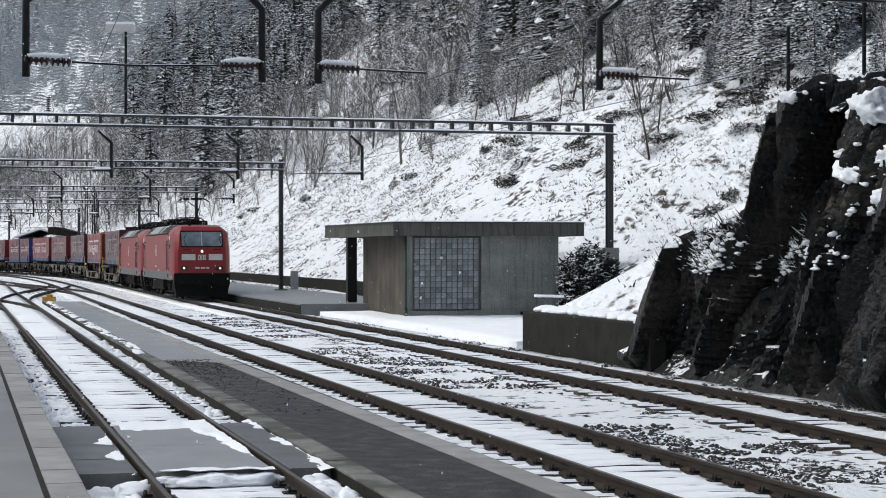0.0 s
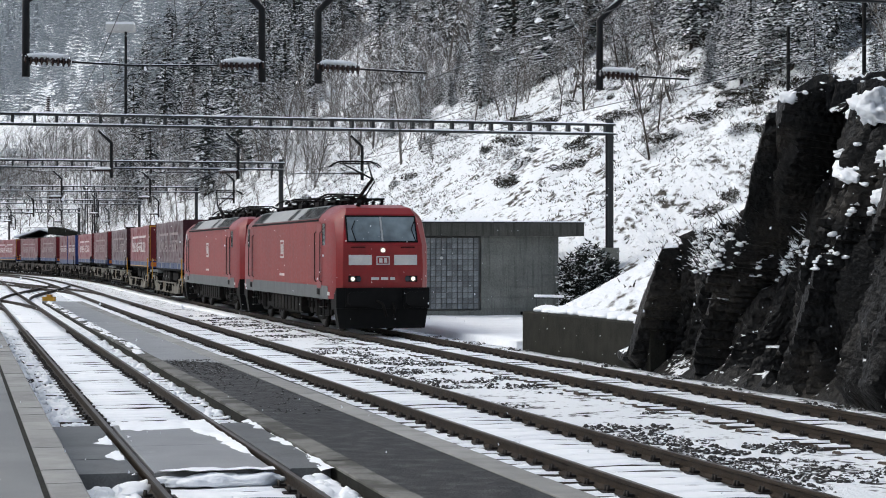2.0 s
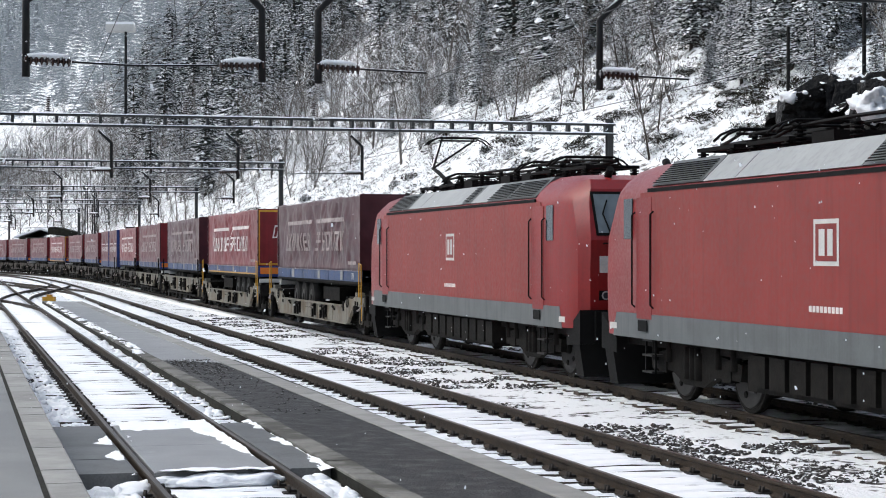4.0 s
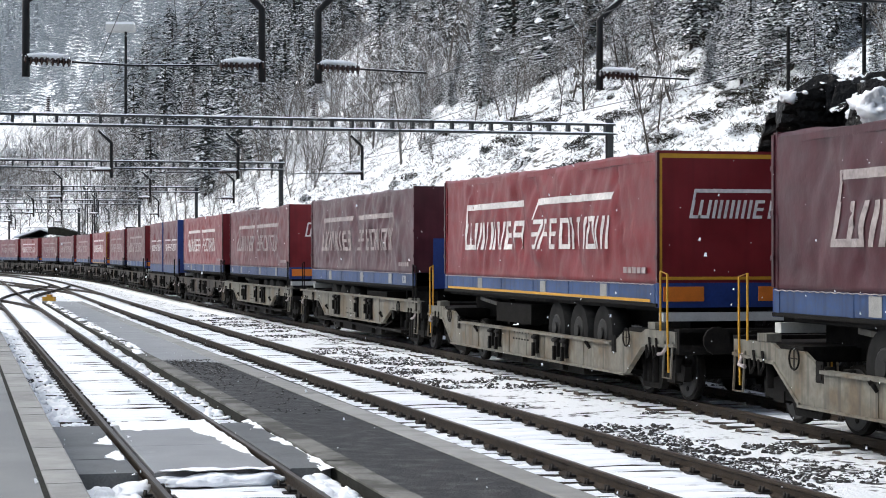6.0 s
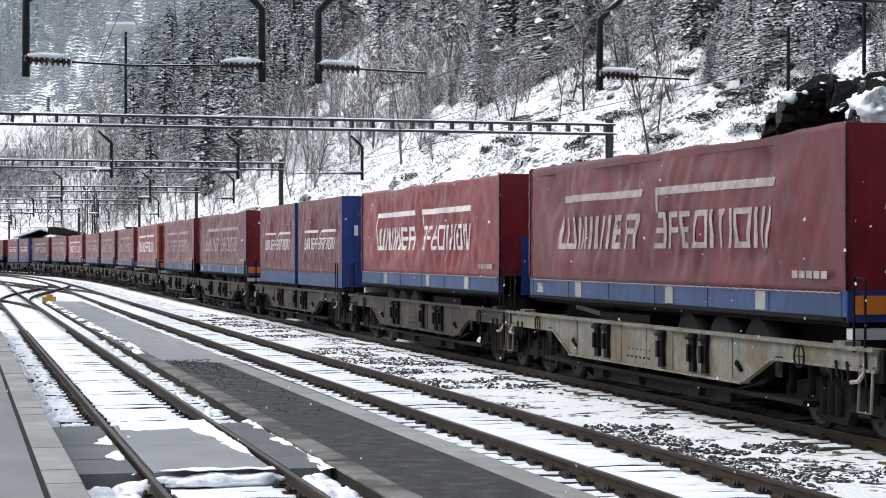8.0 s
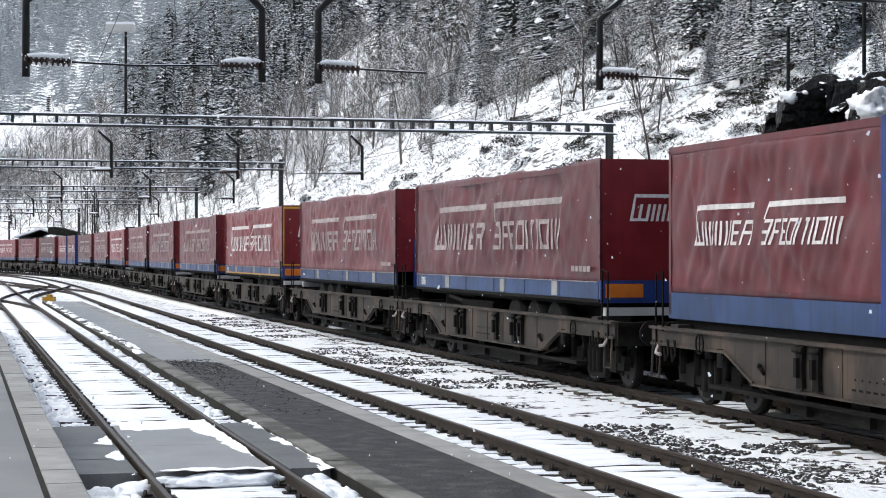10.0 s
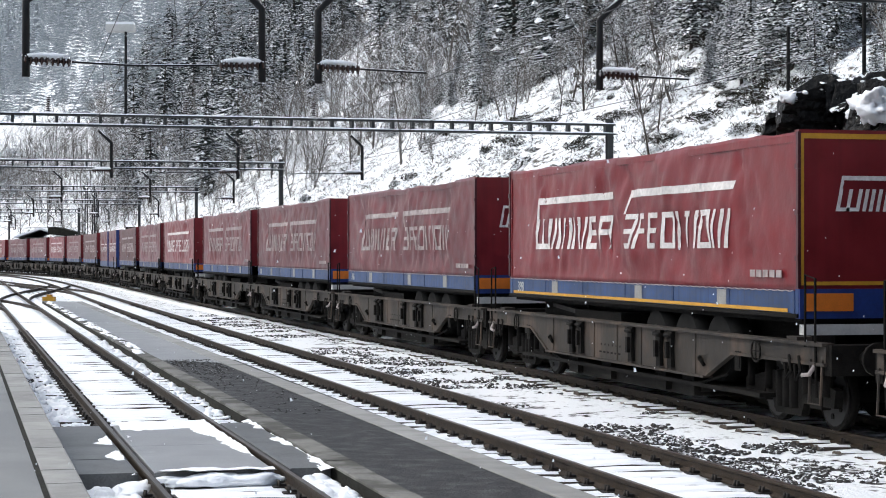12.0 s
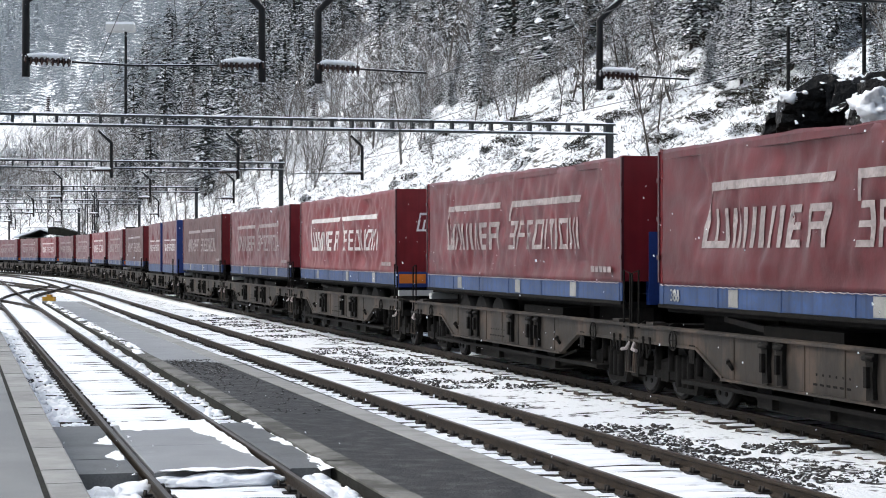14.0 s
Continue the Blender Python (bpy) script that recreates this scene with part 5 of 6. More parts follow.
        word_shapes(bm, WORD_AT[0], WORD_AT[1], 2.46, 0.58, WORD_1, s, surface)
        part("print_band", bm, LETTER_FADED if faded else LETTER, base, "plain off-white printed shapes")
        bm = BM()
        word_shapes(bm, WORD_AT[2], WORD_AT[3], 2.46, 0.58, WORD_2, s, surface)
        part("print_band", bm, LETTER_FADED if faded else LETTER, base)
        bm = BM()
        for i in range(5):
            box(bm, half - 1.5 + i * 0.22, half - 1.33 + i * 0.22, s * 1.302 - 0.004, s * 1.302 + 0.004, 2.05, 2.15)
        part("small_print", bm, LETTER_FADED, base)
    bm = BM()
    box(bm, -half + 0.1, half - 0.1, -1.16, 1.16, 1.44, 1.55)
    for s in (-0.5, 0.5):
        box(bm, -half + 0.2, half - 0.3, s - 0.07, s + 0.07, 1.12, 1.45)
    part("chassis", bm, UNDER, base)
    for i in range(3):
        x = facing * (-half + 3.0 + 1.32 * i)
        for s in (-1, 1):
            bm = BM()
            rod(bm, (x, s * 0.78, 0.95), (x, s * 1.14, 0.95), 0.5, n=24)
            wheel = part("wheel", bm, TYRE, base)
            bm = BM()
            rod(bm, (x, s * 1.13, 0.95), (x, s * 1.16, 0.95), 0.29, 0.24, n=16)
            rod(bm, (x, s * 1.15, 0.95), (x, s * 1.2, 0.95), 0.12, n=12)
            part("hub", bm, HUB, wheel)
    bm = BM()
    for s in (-1, 1):
        box(bm, facing * (half - 3.2) - 0.08, facing * (half - 3.2) + 0.08, s * 0.6 - 0.08, s * 0.6 + 0.08, 0.85, 1.4)
    box(bm, min(facing * (half - 6.2), facing * (half - 3.7)), max(facing * (half - 6.2), facing * (half - 3.7)), -1.1, -0.5, 0.95, 1.35)
    part("landing_leg", bm, UNDER, base)
    return base


def word_end(bm, e, half):
    """Small plain shapes across a door end."""
    z0, h = 2.95, 0.30
    y = -0.72

    def bar(ya, yb, za, zb):
        ring_loft(bm, [[(e * (half + dx), yy + 0.2 * (z - z0), z) for yy, z in ((ya, za), (yb, za), (yb, zb), (ya, zb))] for dx in (0.012, 0.02)])

    for width, strokes in WORD_1:
        w = width * 0.36
        for k, at in (("l", 0.0), ("m", 0.5), ("r", 1.0)):
            if k in strokes:
                bar(y + at * (w - 0.05), y + at * (w - 0.05) + 0.05, z0, z0 + h)
        for k, at in (("t", 1.0), ("c", 0.5), ("b", 0.0)):
            if k in strokes and w > 0.12:
                bar(y + 0.05, y + w - 0.05, z0 + at * (h - 0.05), z0 + at * (h - 0.05) + 0.05)
        y += w + 0.05
    bar(-0.72, -0.68, z0 + h, z0 + h * 1.4)
    bar(-0.72, y, z0 + h * 1.4, z0 + h * 1.4 + 0.06)


def build_swap_body(seed):
    base = tagged(new("swap_body"), "short red swap body with grey lower rail and a blue end", "swap body", "trailers on the train")
    half = 3.62
    for s in (-1, 1):
        part("side_tarpaulin", tarp_sheet(7.2, s * 1.24, 1.75, 4.0, seed + s, s), TARP_DULL, base)
        bm = BM()
        box(bm, -half, half, s * 1.22 - 0.03, s * 1.22 + 0.03, 1.35, 1.76)
        part("side_board", bm, BLUE, base)
        bm = BM()
        def surface(x, z):
            return s * (1.24 + fold_at(x, z, (z - 1.75) / 2.25, x / 7.2 + 0.5, seed + s))
        word_shapes(bm, -2.6, -0.5, 2.5, 0.36, WORD_1, s, surface)
        word_shapes(bm, -0.1, 2.3, 2.5, 0.36, WORD_2, s, surface)
        part("print_band", bm, LETTER, base)
    bm = BM()
    box(bm, -half, half - 0.02, -1.25, 1.25, 3.95, 4.06)
    box(bm, -half, -half + 0.1, -1.25, 1.25, 1.4, 4.0)
    part("roof", bm, TARP_DULL, base)
    bm = BM()
    box(bm, half - 0.12, half + 0.01, -1.26, 1.26, 1.38, 4.07)
    for y in (-0.8, -0.3, 0.3, 0.8):
        box(bm, half, half + 0.04, y - 0.04, y + 0.04, 1.45, 4.0)
    end = part("end_wall", bm, DEEP_BLUE, base, "deep blue corrugated end wall")
    bm = BM()
    for i in range(5):
        box(bm, half + 0.04, half + 0.05, -0.9 + i * 0.25, -0.78 + i * 0.25, 2.9, 3.2)
    part("end_print", bm, LETTER, end)
    bm = BM()
    box(bm, -half + 0.05, half - 0.05, -1.15, 1.15, 1.12, 1.4)
    part("floor_frame", bm, UNDER, base)
    return base


def build_wagon(paint, low, label, L=16.2):
    base = tagged(new("pocket_wagon"), label, "freight wagon", "pocket wagons")
    h = L / 2
    for s in (-1, 1):
        bm = BM()
        if low:
            outline = [(-h + 0.2, 1.15), (-h + 1.5, 1.15), (-h + 1.7, 1.08), (-h + 2.5, 1.08), (-h + 3.1, 0.84), (h - 3.1, 0.84), (h - 2.5, 1.08), (h - 1.7, 1.08), (h - 1.5, 1.15), (h - 0.2, 1.15),
                       (h - 0.2, 0.9), (h - 1.6, 0.86), (h - 2.4, 0.36), (-h + 2.4, 0.36), (-h + 1.6, 0.86), (-h + 0.2, 0.9)]
        else:
            outline = [(-h + 0.2, 1.2), (h - 0.2, 1.2), (h - 0.2, 0.94), (h - 3.2, 0.92), (h - 4.2, 0.54), (-h + 4.2, 0.54), (-h + 3.2, 0.92), (-h + 0.2, 0.94)]
        prism(bm, outline, s * 1.36 - 0.03, s * 1.36 + 0.03)
        side = part("side_beam", bm, paint, base)
        bm = BM()
        z = 1.2 if not low else 0.85
        box(bm, -h + (0.2 if not low else 3.1), h - (0.2 if not low else 3.1), s * 1.36 - 0.09, s * 1.36 + 0.09, z - 0.025, z + 0.02)
        box(bm, -h + (4.2 if not low else 2.4), h - (4.2 if not low else 2.4), s * 1.36 - 0.08, s * 1.36 + 0.08, (0.52 if not low else 0.34), (0.555 if not low else 0.375))
        for k in range(7):
            x = -h + 4.6 + (L - 9.2) * k / 6
            box(bm, x - 0.012, x + 0.012, s * 1.39 - 0.012, s * 1.39 + 0.012, 0.56 if not low else 0.38, z - 0.03)
        part("flange", bm, paint, side)
        for e in (-1, 1):
            x = e * (h - 0.45)
            bm = BM()
            pipe(bm, [(x, s * 1.4, 0.5), (x, s * 1.42, 1.25), (x, s * 1.42, 2.05), (x - e * 0.3, s * 1.42, 2.1), (x - e * 0.3, s * 1.42, 1.15)], 0.018, 5)
            part("grab_rail", bm, YELLOW if low else UNDER, base)
            bm = BM()
            pipe(bm, [(x - 0.17, s * 1.4, 1.0), (x - 0.17, s * 1.43, 0.42), (x + 0.17, s * 1.43, 0.42), (x + 0.17, s * 1.4, 1.0)], 0.02, 5)
            part("step_stirrup", bm, paint, base)
            for k in range(2):
                xx = e * (h - 0.95 - 0.3 * k)
                bm = BM()
                pipe(bm, [(xx, s * 1.42, 1.02), (xx + 0.12, s * 1.45, 0.82), (xx - 0.02, s * 1.45, 0.7), (xx - 0.1, s * 1.43, 0.9)], 0.022, 5)
                part("brake_hose", bm, UNDER, base)
            # light edging of the cut-away end and dark rubbing strip
            bm = BM()
            cut = (1.6, 0.86, 2.4, 0.36) if low else (3.2, 0.92, 4.2, 0.54)
            pipe(bm, [(e * (h - 0.2), s * 1.40, 0.94), (e * (h - cut[0]), s * 1.40, cut[1] + 0.02), (e * (h - cut[2]), s * 1.40, cut[3] + 0.02)], 0.03, 4)
            part("edge_strip", bm, paint, side)
            # hand wheel of the parking brake, lashing ring and lamp iron by the end
            wheel_at = Vector((e * (h - 2.3), s * 1.43, 0.98 if low else 1.02))
            bm = BM()
            ring = [wheel_at + 0.15 * Vector((math.cos(a * math.pi / 8), 0, math.sin(a * math.pi / 8))) for a in range(17)]
            pipe(bm, ring, 0.014, 5)
            for a in (0, 4, 8, 12):
                rod(bm, wheel_at, ring[a], 0.009, n=4)
            part("hand_wheel", bm, UNDER, side)
            bm = BM()
            box(bm, e * (h - 3.0) - 0.11, e * (h - 3.0) + 0.11, s * 1.388, s * 1.40, 0.70, 0.98)
            box(bm, e * (h - 3.0) - 0.07, e * (h - 3.0) + 0.07, s * 1.398, s * 1.41, 0.74, 0.94)
            part("label_frame", bm, UNDER, side)
            bm = BM()
            box(bm, e * (h - 1.2) - 0.16, e * (h - 1.2) + 0.16, s * 1.30 - 0.1, s * 1.30 + 0.12, 1.16, 1.27)
            bevel(bm, 0.02)
            part("corner_spigot", bm, paint, base)
            bm = BM()
            pipe(bm, [(e * (h - 0.5), s * 1.38, 0.95), (e * (h - 0.55), s * 1.46, 0.8), (e * (h - 0.75), s * 1.46, 0.78)], 0.03, 6)
            part("coupling_handle", bm, LETTER_FADED, base)
        for x in (-h * 0.30, -h * 0.24, h * 0.08, h * 0.24, h * 0.30):
            z1 = 1.16 if not low else 0.82
            bm = BM()
            ring_loft(bm, [[(x + u, s * yy, zz) for u, zz in ((0, z1), (0.24, z1), (0.20, z1 - 0.28), (0.23, 0.60 if not low else 0.46), (0.04, 0.58 if not low else 0.44), (0.05, z1 - 0.25))] for yy in (1.395, 1.455)])
            rod(bm, (x - 0.03, s * 1.46, z1 - 0.06), (x + 0.27, s * 1.46, z1 - 0.06), 0.035, n=8)
            box(bm, x + 0.07, x + 0.15, min(s * 1.45, s * 1.51), max(s * 1.45, s * 1.51), z1 - 0.42, z1 - 0.16)
            part("pocket_bracket", bm, UNDER, side)
        for x in (-h * 0.45, h * 0.46):
            bm = BM()
            rod(bm, (x - 0.1, s * 1.38, 0.82), (x + 0.1, s * 1.46, 0.80), 0.035, n=6)
            rod(bm, (x + 0.1, s * 1.46, 0.80), (x + 0.14, s * 1.40, 0.70), 0.03, n=6)
            part("rope_hook", bm, UNDER, side)
        bm = BM()
        for k in range(6):
            for r in range(2):
                box(bm, -0.9 + 0.19 * k + 0.07 * r, -0.9 + 0.19 * k + 0.11, s * 1.391, s * 1.394, 0.66 + 0.13 * r, 0.69 + 0.13 * r)
        part("stencil_print", bm, UNDER, side)
    bm = BM()
    for e in (-1, 1):
        box(bm, min(e * (h - 2.4), e * (h - 0.1)), max(e * (h - 2.4), e * (h - 0.1)), -1.34, 1.34, 0.95, 1.14)
        box(bm, min(e * (h - 0.3), e * (h - 0.1)), max(e * (h - 0.3), e * (h - 0.1)), -1.36, 1.36, 0.8, 1.2)
        for s in (-1, 1):
            rod(bm, (e * (h - 0.15), s * 0.875, 1.03), (e * (h + 0.25), s * 0.875, 1.03), 0.1, n=10)
            rod(bm, (e * (h + 0.2), s * 0.875, 1.03), (e * (h + 0.26), s * 0.875, 1.03), 0.22, n=12)
    box(bm, -h + 2.4, h - 2.4, -1.33, 1.33, 0.36, 0.42)
    part("end_platform", bm, UNDER, base)
    bm = BM()
    prism(bm, [(-h + 4.6, 0.42), (h - 4.6, 0.42), (h - 5.2, 0.16), (-h + 5.2, 0.16)], -1.15, 1.15)
    for x in (-3.0, -1.2, 1.4, 2.6):
        box(bm, x, x + 0.5, -1.25, 1.25, 0.2, 0.5)
    for s in (-1, 1):
        pipe(bm, [(-h + 3.6, s * 1.28, 0.62), (-h + 4.8, s * 1.30, 0.40), (h - 4.8, s * 1.30, 0.38), (h - 3.6, s * 1.28, 0.62)], 0.025, 5)
    part("pocket_belly", bm, UNDER, base)
    for s in (-1, 1):
        bm = BM()
        for k, z in ((0.0, 1.30), (0.25, 1.23)):
            ring_loft(bm, [[(x, s * (0.9 - k) + u, z + v + dz) for u, v in ((-0.05, -0.04), (0.05, -0.04), (0.05, 0.04), (-0.05, 0.04))] for x, dz in ((-h + 3.2, 0.08), (-h + 6.2, -0.12))])
        part("support_beam", bm, paint, base)
    for x in (-h + 2.2, h - 2.9):
        bm = BM()
        box(bm, x, x + 0.7, -0.5, 0.5, 0.95, 1.36)
        part("hitch", bm, UNDER, base)
    for e in (-1, 1):
        bogie(base, e * (h - 2.0), 1.8, WHEELS_SMALL, 0.46, UNDER, 1.02)
    return base


# where each load lies behind the front buffers: middle, kind
def load_list():
    r, d, k, g = "red", "dull", "dark", "grey"
    rows = [(45.9, k, 1), (64.0, r, -1), (80.7, k, 1), (98.5, d, -1), (114.3, r, 1), (127.6, "swap", 1), (135.4, "swap", 1), (149.1, d, -1), (165.0, d, 1),
            (182.2, r, -1), (198.5, d, -1), (214.9, d, -1), (230.3, d, 1), (247.3, r, -1), (263.0, d, 1), (279.2, g, 1), (292.7, "swap", 1), (301.0, "swap", 1),
            (315.0, g, 1), (331.2, d, -1), (347.2, r, 1), (363.5, d, -1), (379.8, d, 1), (396.0, r, -1), (412.0, d, 1), (428.0, d, -1), (444.2, k, 1)]
    return rows


TRAIN = []


# fleet numbers painted on the near side boards: text and place along the board
FLEET = {45.9: ("178", 5.6), 98.5: ("386", -6.3), 149.1: ("306", -6.2), 182.2: ("398", -6.2), 214.9: ("363", -6.3)}


def fleet_number(parent, words, x):
    text = bpy.data.curves.new("fleet_number", "FONT")
    text.body, text.size, text.extrude = words, 0.27, 0.002
    holder = bpy.data.objects.new("fleet_number", text)
    scene.collection.objects.link(holder)
    bpy.context.view_layer.update()
    me = bpy.data.meshes.new_from_object(holder.evaluated_get(bpy.context.evaluated_depsgraph_get()))
    bpy.data.objects.remove(holder)
    me.materials.append(WHITE)
    ob = new("fleet_number", me)
    ob.parent = parent
    ob.matrix_local = pose(x, -1.284, 1.625, 90, 0, 0)
    tagged(ob, "white painted fleet number")


def build_train():
    tones = {"red": (TARP_RED, "bright red"), "dull": (TARP_DULL, "dusty faded red"), "dark": (TARP_DARK, "dark maroon"), "grey": (TARP_GREY, "grimy grey-red")}
    first = build_loco(1)
    second = build_loco(-1)
    TRAIN.append((first, 9.45, 10.4))
    TRAIN.append((second, 28.35, 10.4))
    made, wagons = {}, {}
    rows = load_list()
    for n, (mid, tone, facing) in enumerate(rows):
        if tone == "swap":
            key = "swap"
            ob = copy_thing(made[key], pose(0, 0, 0)) if key in made else build_swap_body(31.0)
        else:
            edged = mid in (64.0, 182.2)
            key = (tone, facing, edged)
            if key in made:
                ob = copy_thing(made[key], pose(0, 0, 0))
            else:
                mat, word = tones[tone]
                end = "blue bulkhead leading" if facing > 0 else "doors and orange plates leading"
                ob = build_trailer(mat, facing, 3.0 + 7 * len(made), tone != "red", edged, word + " curtain trailer, " + end)
        made.setdefault(key, ob)
        if mid in FLEET:
            fleet_number(ob, *FLEET[mid])
        TRAIN.append((ob, mid, 9.0))
    # one wagon under each trailer, and one under each pair of swap bodies
    spots = [r[0] for r in rows if r[1] != "swap"] + [131.5, 296.8]
    for n, mid in enumerate(sorted(spots)):
        low, pale = n < 2, n < 4
        key = (low, pale)
        if key in wagons:
            ob = copy_thing(wagons[key], pose(0, 0, 0))
        else:
            ob = build_wagon(BEIGE if pale else BROWN, low, ("dirty pale beige" if pale else "rusty dark brown") + " pocket wagon with deep side beams")
            wagons[key] = ob
        TRAIN.append((ob, mid, 12.2))


def motions():
    times = [0.5 * i for i in range(29)]
    for ob, back, wheelbase in TRAIN:
        walk(ob, [(t, train_pose(t, back, wheelbase)) for t in times])
    # every wheelset turns as it rolls
    for ob, *_ in TRAIN:
        for truck in ob.children:
            for axle in truck.children:
                if axle.data in (WHEELS_BIG, WHEELS_SMALL):
                    r = 0.625 if axle.data == WHEELS_BIG else 0.46
                    at = Matrix.Translation(axle.location.copy())
                    walk(axle, [(i / 30, at @ Matrix.Rotation(SPEED * i / 30 / r, 4, "Y")) for i in range(421)])
    for ob in FALLING:
        walk(ob, [(0.0, pose(0, 0, 0)), (14.0, pose(1.5, 0.0, -15.0))])


# ---- falling snow ----
FALLING = []


def build_flakes():
    bm = BM()
    rnd = random.Random(21)
    for i in range(3600):
        y = 6 + 42 * rnd.random() ** 0.8
        x = rnd.uniform(-0.26, 0.26) * y - 0.8
        z = rnd.uniform(-0.5, 24)
        r = rnd.uniform(0.004, 0.009)
        rod(bm, (x, y, z - r), (x + rnd.uniform(-r, r), y, z + r), r, r * 0.6, n=4)
    ob = tagged(part("falling_snow", bm, FLAKE, None), "loose small snowflakes drifting down", "snow", kind="stuff")
    FALLING.append(ob)


# ---- trees ----
def spruce(seed, height, coarse=False, fine=False):
    rnd = random.Random(seed)
    pads = BM()
    tr = BM()
    rod(tr, (0, 0, -0.4), (0, 0, height * 0.96), height * 0.016 + 0.03, 0.015, n=7)
    bm = BM()
    z = height * 0.08
    while z < height * 0.985:
        k = 1 - z / height
        reach = height * 0.24 * k ** 0.75 + 0.12
        n = 6 if coarse else max(4, int(5 + (8 if fine else 4) * k))
        for i in range(n):
            a = 2 * math.pi * (i + rnd.random()) / n
            r = reach * rnd.uniform(0.4, 1.3)
            droop = rnd.uniform(0.15, 0.42)
            d = Vector((math.cos(a), math.sin(a), 0))
            side = Vector((-d.y, d.x, 0))
            steps = 2 if coarse else (8 if fine else (3 if r < 0.8 else 4))
            for s in range(steps):
                f0 = (s + 0.2) / steps
                c = d * r * f0 + Vector((0, 0, z - droop * r * f0 * f0 + rnd.uniform(-0.05, 0.05)))
                size = (0.2 + 0.22 * r * (1 - f0 * 0.6)) * rnd.uniform(0.6, 1.5) * (0.40 if fine else (1.0 if coarse else 0.78))
                if not coarse and rnd.random() < (0.5 if fine else 0.13):
                    q = c + d * size * 0.4 + Vector((0, 0, size * 0.12))
                    u, v = d * size * rnd.uniform(0.5, 1.0), side * size * rnd.uniform(0.4, 0.9)
                    low = Vector((0, 0, -size * rnd.uniform(0.1, 0.35)))
                    hi = pads.verts.new(q + Vector((0, 0, size * rnd.uniform(0.2, 0.4))))
                    rim = [pads.verts.new(q + w * rnd.uniform(0.6, 1.2) + low * (1.4 if n4 == 0 else 0.6)) for n4, w in enumerate((u, v, -u, -v))]
                    for n4 in range(4):
                        pads.faces.new((hi, rim[n4], rim[(n4 + 1) % 4]))
                    pads.faces.new(rim[::-1])
                for sg in (-1, 1):
                    tip = c + (d * 0.9 + side * sg * rnd.uniform(0.4, 1.0)) * size * 1.5 + Vector((0, 0, -size * rnd.uniform(0.25, 0.6)))
                    up = Vector((0, 0, size * 0.2))
                    vs = [bm.verts.new(p) for p in (c - side * sg * size * 0.25, c + up + d * size * 0.3, tip, c + d * size * 0.2 - up * 1.3 + side * sg * size * 0.3)]
                    bm.faces.new((vs[0], vs[1], vs[2]))
                    bm.faces.new((vs[0], vs[2], vs[3]))
                    bm.faces.new((vs[0], vs[3], vs[1]))
        z += (height * 0.045 + 0.15) if coarse else (height * 0.024 + 0.10 + 0.10 * k) * (0.6 if fine else 1.0)
    return tr, bm, pads


def bare_tree(seed, height):
    rnd = random.Random(seed)
    tr, tw = BM(), BM()

    def grow(p, d, length, r, depth):
        q = p
        segs = (3, 3, 2, 1)[depth]
        for s in range(segs):
            d2 = (d + Vector((rnd.uniform(-0.2, 0.2), rnd.uniform(-0.2, 0.2), rnd.uniform(-0.05, 0.15)))).normalized()
            nxt = q + d2 * length / segs
            rod(tr if depth == 0 else tw, q, nxt, r * (1 - 0.25 * s), r * (1 - 0.25 * (s + 1)), n=5 if depth == 0 else 3, cap=False)
            if depth < 3:
                for _ in range((4, 3, 2, 0)[depth]):
                    side = Vector((rnd.uniform(-1, 1), rnd.uniform(-1, 1), rnd.uniform(0.1, 0.9))).normalized()
                    grow(q.lerp(nxt, rnd.random()), (d2 * 0.5 + side).normalized(), length * rnd.uniform(0.3, 0.5), r * 0.42, depth + 1)
            q, d = nxt, d2

    grow(Vector((0, 0, -0.3)), Vector((rnd.uniform(-0.1, 0.1), rnd.uniform(-0.1, 0.1), 1)), height, height * 0.011 + 0.02, 0)
    return tr, tw


def on_hill(y, w):
    return Vector((line_c(y) + w, y, ground_height(y, w) - 0.1))


